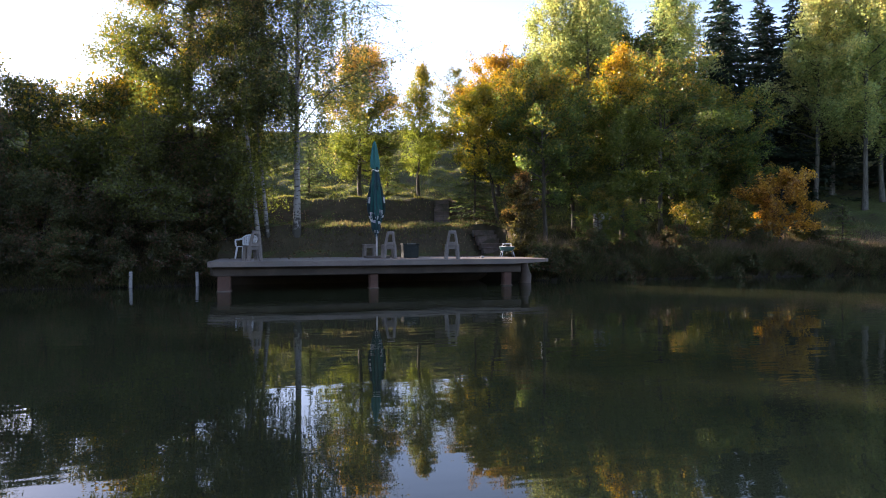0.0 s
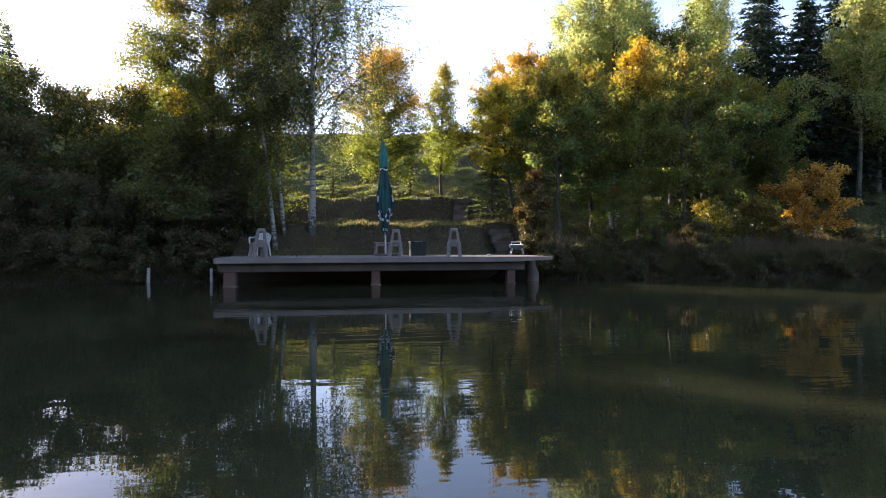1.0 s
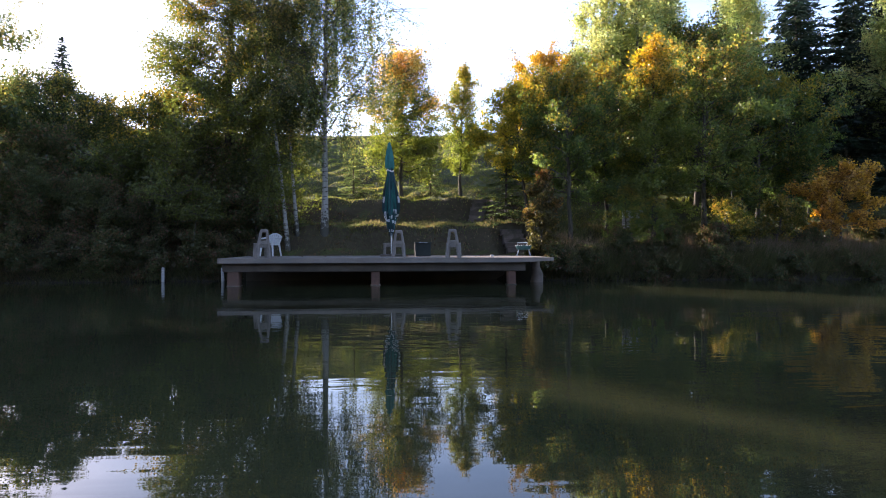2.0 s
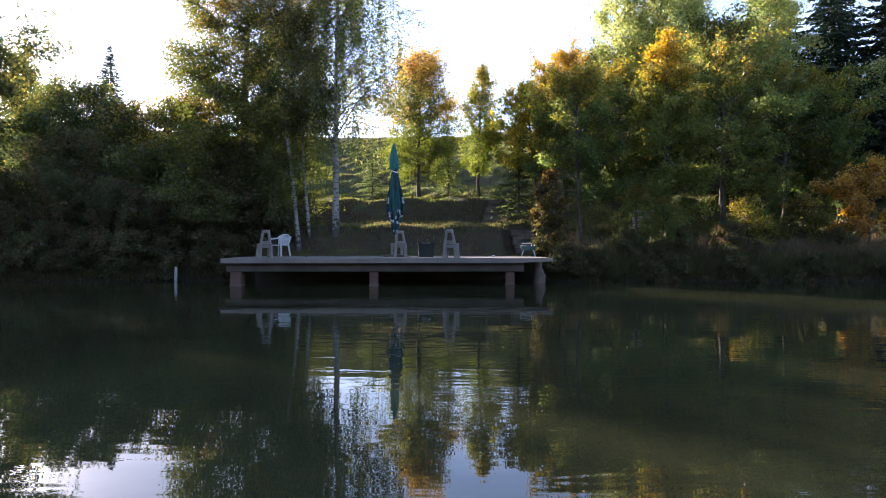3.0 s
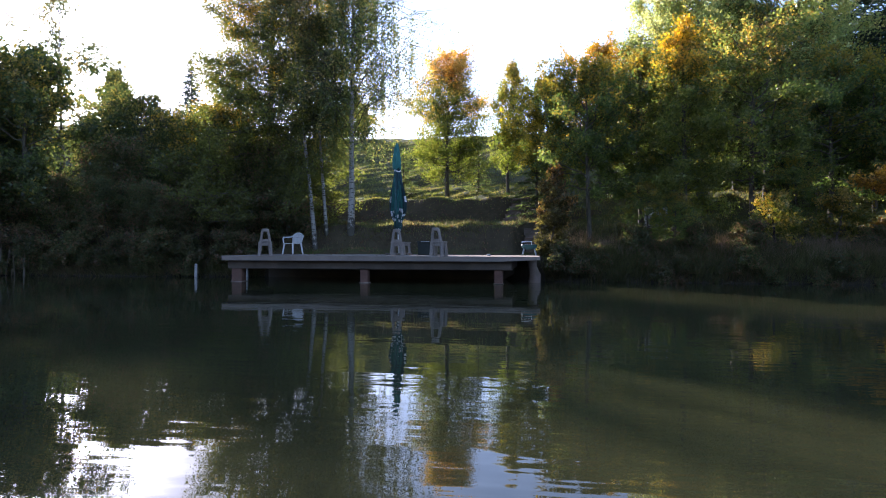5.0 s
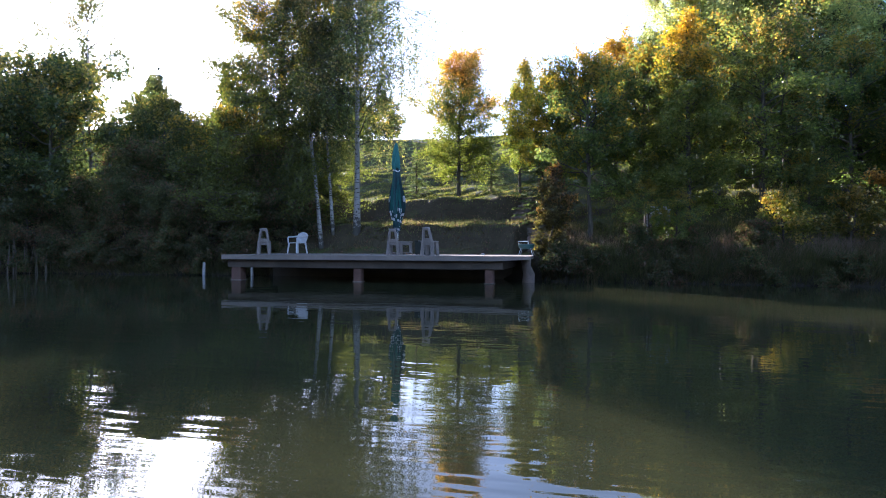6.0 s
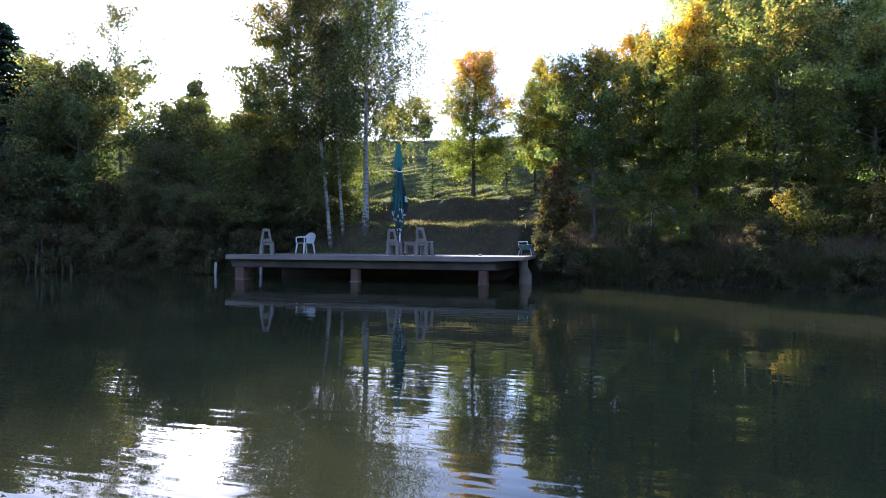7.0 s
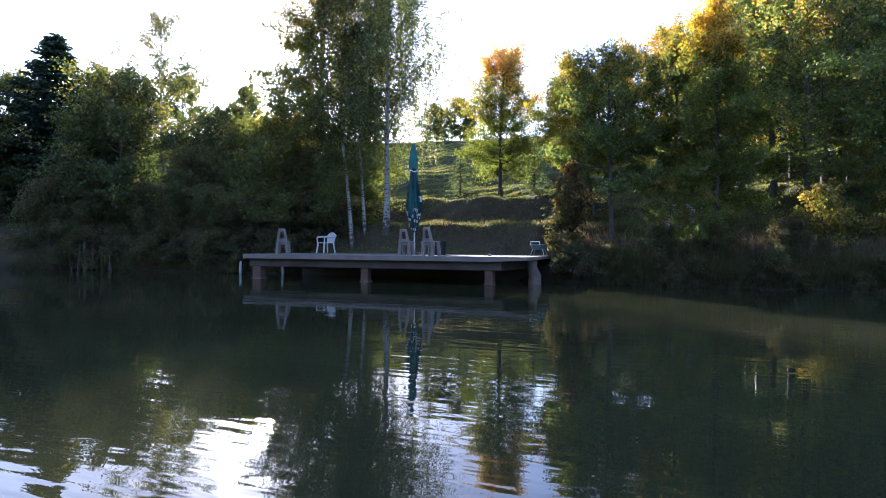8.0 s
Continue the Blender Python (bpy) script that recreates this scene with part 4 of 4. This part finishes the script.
def flap(angle, top, hem, out, half, mat, seed, band=0.0, panel=None):
    """A loose fold of the canopy that hangs from the tie; band: a pale stripe above its hem; panel: a pale printed patch between two heights."""
    rng = random.Random(seed)
    skew, curl = rng.uniform(-0.25, 0.25), rng.uniform(0.02, 0.05)

    def point(u, v, lift=0.0):
        """u across from -1 to 1, v down from 0 to 1."""
        swell = math.sin(min(v * 1.25, 1.0) * math.pi / 2)
        r = 0.08 + (out * 0.86 - 0.08) * swell - 0.10 * max(v - 0.82, 0) / 0.18 + lift
        side = half * 0.9 * (0.25 + 0.75 * min(v * 1.5, 1.0)) * u
        r += curl * math.cos(u * 5.5 + seed) * swell - 0.07 * u * u
        h = top + (hem - top) * v + skew * u * 0.32 * v
        ca, sa = math.cos(angle), math.sin(angle)
        return (-0.016 * h + r * ca - side * sa, r * sa + side * ca, h)

    def sheet(u0, u1, v0, v1, nu, nv, lift):
        bm = bmesh.new()
        rows = [[bm.verts.new(point(u0 + (u1 - u0) * i / nu, v0 + (v1 - v0) * j / nv, lift)) for i in range(nu + 1)] for j in range(nv + 1)]
        for q, t in zip(rows, rows[1:]):
            for i in range(nu):
                bm.faces.new((q[i], q[i + 1], t[i + 1], t[i]))
        bmesh.ops.solidify(bm, geom=bm.faces[:], thickness=0.004)
        return bm

    cloth = part("flap", sheet(-1, 1, 0, 1, 10, 14, 0.0), mat, parasol, "loose hanging fold of canvas", True)
    if band:
        part("hem_band", sheet(-1, 1, 0.965 - band, 0.985, 10, 2, 0.007), M_PRINT, cloth, "white stripe along the hem", True)
    if panel:
        for k in range(panel[2]):
            u = -0.7 + 1.4 * (k + 0.1) / panel[2]
            part("printed_panel", sheet(u, u + 0.95 / panel[2], panel[0] + 0.02 * rng.random(), panel[1], 3, 3, 0.007), M_PRINT, cloth, "pale printed bar", True)


flap(-2.95, 2.95, 1.32, 0.31, 0.15, M_NAVY, 1, 0.03, (0.52, 0.66, 2))
flap(-2.35, 3.0, 1.22, 0.27, 0.16, M_CANVAS, 2, 0.035, (0.80, 0.90, 4))
flap(-1.5, 3.05, 1.15, 0.25, 0.17, M_NAVY, 3, 0.03)
flap(-0.85, 2.95, 1.28, 0.28, 0.14, M_CANVAS, 4, 0.04, (0.78, 0.9, 3))
flap(-0.12, 2.9, 1.36, 0.34, 0.13, M_NAVY, 5, 0.035, (0.50, 0.66, 3))
flap(0.7, 3.0, 1.25, 0.29, 0.16, M_CANVAS, 6, 0.03, (0.55, 0.68, 2))
flap(1.6, 2.95, 1.2, 0.26, 0.17, M_NAVY, 7, 0.03)
flap(2.5, 3.0, 1.3, 0.29, 0.15, M_CANVAS, 8, 0.035, (0.6, 0.7, 3))
flap(-1.9, 2.2, 0.84, 0.17, 0.10, M_NAVY, 9, 0.05)
flap(-0.5, 2.1, 0.92, 0.16, 0.09, M_CANVAS, 10, 0.04)
bm = bmesh.new()
tube(bm, ((-0.016, 0, 0.92), (-0.016, 0, 1.06)), (0.05, 0.05), 10)
part("runner", bm, M_POLE, parasol, "white plastic runner")

# ---- small things on the deck ----
stool = thing("wooden_stool", (0.42, 3.95, DECK_Z), "low weathered grey wooden stool", "stool", turn=8)
bm = bmesh.new()
box(bm, (0.46, 0.36, 0.05), (0, 0, 0.45), bevel=0.012)
box(bm, (0.40, 0.03, 0.10), (0, -0.13, 0.38), bevel=0.006)
part("seat", bm, M_GREYWOOD, stool)
for sx in (-1, 1):
    for sy in (-1, 1):
        bm = bmesh.new()
        tube(bm, ((sx * 0.17, sy * 0.12, 0.43), (sx * 0.19, sy * 0.14, 0.0)), (0.045, 0.038), 6)
        part("leg", bm, M_GREYWOOD, stool)

chest = thing("storage_box", (1.57, 2.2, DECK_Z), "dark green plastic storage box with a pale lid edge", "storage box", turn=4)
bm = bmesh.new()
box(bm, (0.52, 0.36, 0.44), (0, 0, 0.22), bevel=0.02, taper=1.05)
part("body", bm, M_DARK, chest)
bm = bmesh.new()
box(bm, (0.58, 0.41, 0.05), (0, 0, 0.467), bevel=0.015)
lid = part("lid", bm, M_DARK, chest)
bm = bmesh.new()
box(bm, (0.30, 0.02, 0.018), (0.0, -0.21, 0.475), bevel=0.004)
part("handle", bm, M_STEEL, lid, "pale metal handle strip")

grill = thing("portable_grill", (5.15, 2.35, DECK_Z), "small dark teal grill on thin metal legs", "grill", turn=-6)
bm = bmesh.new()
n, rings = 20, []
for h, r in ((0.20, 0.10), (0.22, 0.19), (0.28, 0.24), (0.36, 0.26), (0.37, 0.265), (0.36, 0.24), (0.30, 0.20)):
    rings.append([bm.verts.new((r * 1.1 * math.cos(k * math.tau / n), r * 0.8 * math.sin(k * math.tau / n), h)) for k in range(n)])
for q, t in zip(rings, rings[1:]):
    for k in range(n):
        bm.faces.new((q[k], q[(k + 1) % n], t[(k + 1) % n], t[k]))
bm.faces.new(rings[0][::-1]), bm.faces.new(rings[-1])
part("tub", bm, M_TEAL, grill, "dark teal tub", True)
for k in range(7):
    bm = bmesh.new()
    x = -0.21 + 0.07 * k
    tube(bm, ((x, -0.17, 0.375), (x, 0.17, 0.375)), 0.006, 5)
    part("grate_bar", bm, M_STEEL, grill)
for sx, sy in ((-1, -1), (1, -1), (-1, 1), (1, 1)):
    bm = bmesh.new()
    tube(bm, ((sx * 0.16, sy * 0.09, 0.26), (sx * 0.24, sy * 0.16, 0.0)), 0.013, 6)
    part("leg", bm, M_STEEL, grill)
bm = bmesh.new()
tube(bm, ((-0.22, -0.17, 0.37), (-0.23, -0.2, 0.46), (0.1, -0.2, 0.47), (0.1, -0.17, 0.37)), 0.014, 6)
part("handle", bm, M_POLE, grill, "pale bent handle")

pebble = thing("stone", (3.85, 1.2, DECK_Z), "small pale stone lying on the deck", "stone")
bm = bmesh.new()
bmesh.ops.create_icosphere(bm, subdivisions=2, radius=0.07)
for v in bm.verts:
    v.co.z = v.co.z * 0.6 + 0.03
    v.co *= 1 + 0.15 * noise.noise(v.co * 9)
part("body", bm, M_STAKE, pebble, smooth=True)

# ---- steps in the bank ----


def stair(label, x0, y0, z0, n, rise, run, wide, turn, drift):
    st = thing("garden_stair", (x0, y0, z0), label, "stairs", turn=turn)
    rng = random.Random(n)
    for k in range(n):
        bm = bmesh.new()
        box(bm, (wide * rng.uniform(0.95, 1.04), run + 0.10, rise + 0.10), (drift * k + rng.uniform(-0.02, 0.02), run * (k + 0.5), rise * (k + 1) - (rise + 0.10) / 2), (rng.uniform(-1.5, 1.5), rng.uniform(-1.5, 1.5), rng.uniform(-2, 2)), 0.018)
        step = part("step", bm, M_STONE, st)
        bm = bmesh.new()
        box(bm, (wide * 1.03, 0.07, 0.04), (drift * k, run * k - 0.045, rise * (k + 1) - 0.022), (0, rng.uniform(-1, 1), 0), 0.01)
        part("nosing", bm, M_STONE, step, "worn edge of the step")
    return st


stair("steep flight of mossy stone steps from deck to ledge", 5.4, 4.38, 0.83, 6, 0.172, 0.22, 0.85, 0, -0.02)
stair("short flight of worn stone steps up to the lawn", 4.2, 8.15, 2.2, 6, 0.19, 0.27, 0.66, -14.8, 0.0)

# ---- stakes, reeds and a board at the shore ----
for x, y, h, tilt in ((-7.3, 2.5, 0.50, 2), (-5.3, 2.72, 0.46, -3)):
    st = thing("wooden_stake", (x, y, -0.3), "bleached wooden stake standing in the shallow water", "stake", "stakes in the water", turn=20)
    bm = bmesh.new()
    tube(bm, ((0, 0, -0.6), (0.01 * tilt, 0, 0.3), (0.016 * tilt, 0, 0.3 + h - 0.03), (0.016 * tilt, 0, 0.3 + h)), (0.06, 0.057, 0.052, 0.042), 9)
    part("shaft", bm, M_STAKE, st, smooth=False)

rng = np.random.default_rng(8)
paths, radii = [], []
for k in range(26):
    x = rng.uniform(-16.9, -14.2)
    y = np.interp(x, [p[0] for p in SHORE], [p[1] for p in SHORE]) + rng.normal(0.05, 0.3)
    h, lean = rng.uniform(0.7, 1.7), rng.normal(size=2) * 0.09
    z0 = min(gz(x, y), 0.1) - 0.05
    paths.append(np.array([[x, y, z0], [x + lean[0] * 0.4, y + lean[1] * 0.4, z0 + h * 0.5], [x + lean[0], y + lean[1], z0 + h]]))
    radii.append(np.array([0.030, 0.026, 0.015]) * rng.uniform(0.6, 1.3))
v, f = tubes(paths, radii, 4)
tagged(link_mesh("reeds", v, f, 4, M_REED), "pale dry reed stalks at the water's edge", "reeds", kind="stuff")

again(alder, 9.2, 3.25, 75, 0.36)
again(alder, 10.3, 4.6, 15, 0.5)
again(alder, 10.0, 2.85, 200, 0.3)
board = thing("notice_board", (9.5, 3.45, gz(9.5, 3.45)), "pale weathered board on posts half hidden by leaves", "board", turn=6)
for k in range(5):
    bm = bmesh.new()
    box(bm, (0.82 - 0.03 * (k % 2), 0.03, 0.125), (0.01 * (k % 3), 0, 0.76 + 0.145 * k), (0, 0.8 * (k % 2), 0), bevel=0.006)
    part("slat", bm, M_POLE if k > 2 else M_STAKE, board)
for sx in (-1, 1):
    bm = bmesh.new()
    box(bm, (0.07, 0.07, 1.6), (sx * 0.33, 0.06, 0.62), bevel=0.008)
    part("post", bm, M_STAKE, board)

# ---- fallen leaves ----
rng = np.random.default_rng(9)
at = strewn(rng, 9000, -6, 6.5, 4.3, 9, lambda x, y: clumpy(x, y))
at[:, 2] += 0.03
v, f = leaf_blades(rng, at, 0.065, 0.8, 1.0)
tagged(link_mesh("fallen_leaves", v, f, 3, LEAF["litter"]), "dry brown fallen leaves on the bank", "leaves", kind="stuff")
at = np.stack([rng.uniform(-4.6, 5.4, 260), 4.3 - rng.exponential(0.9, 260), np.full(260, DECK_Z + 0.012)], 1)
at = at[at[:, 1] > -0.4]
v, f = leaf_blades(rng, at, 0.07, 0.8, 3.0)
tagged(link_mesh("fallen_leaves", v, f, 3, LEAF["litter"]), "dry brown leaves scattered on the concrete", "leaves", kind="stuff")

# ---- white poles on the slope among the trees ----
for x, y, h in ((12.2, 15.9, 1.7), (11.75, 16.3, 1.6)):
    pl = thing("white_pole", (x, y, gz(x, y) - 0.05), "thin white pole standing on the slope", "pole", "poles on the slope")
    bm = bmesh.new()
    tube(bm, ((0, 0, 0), (0.01, 0, h * 0.5), (0, 0, h)), 0.035, 8)
    part("shaft", bm, M_POLE, pl)
    bm = bmesh.new()
    tube(bm, ((0, 0, h), (0, 0, h + 0.03)), (0.045, 0.03), 8)
    part("cap", bm, M_POLE, pl)
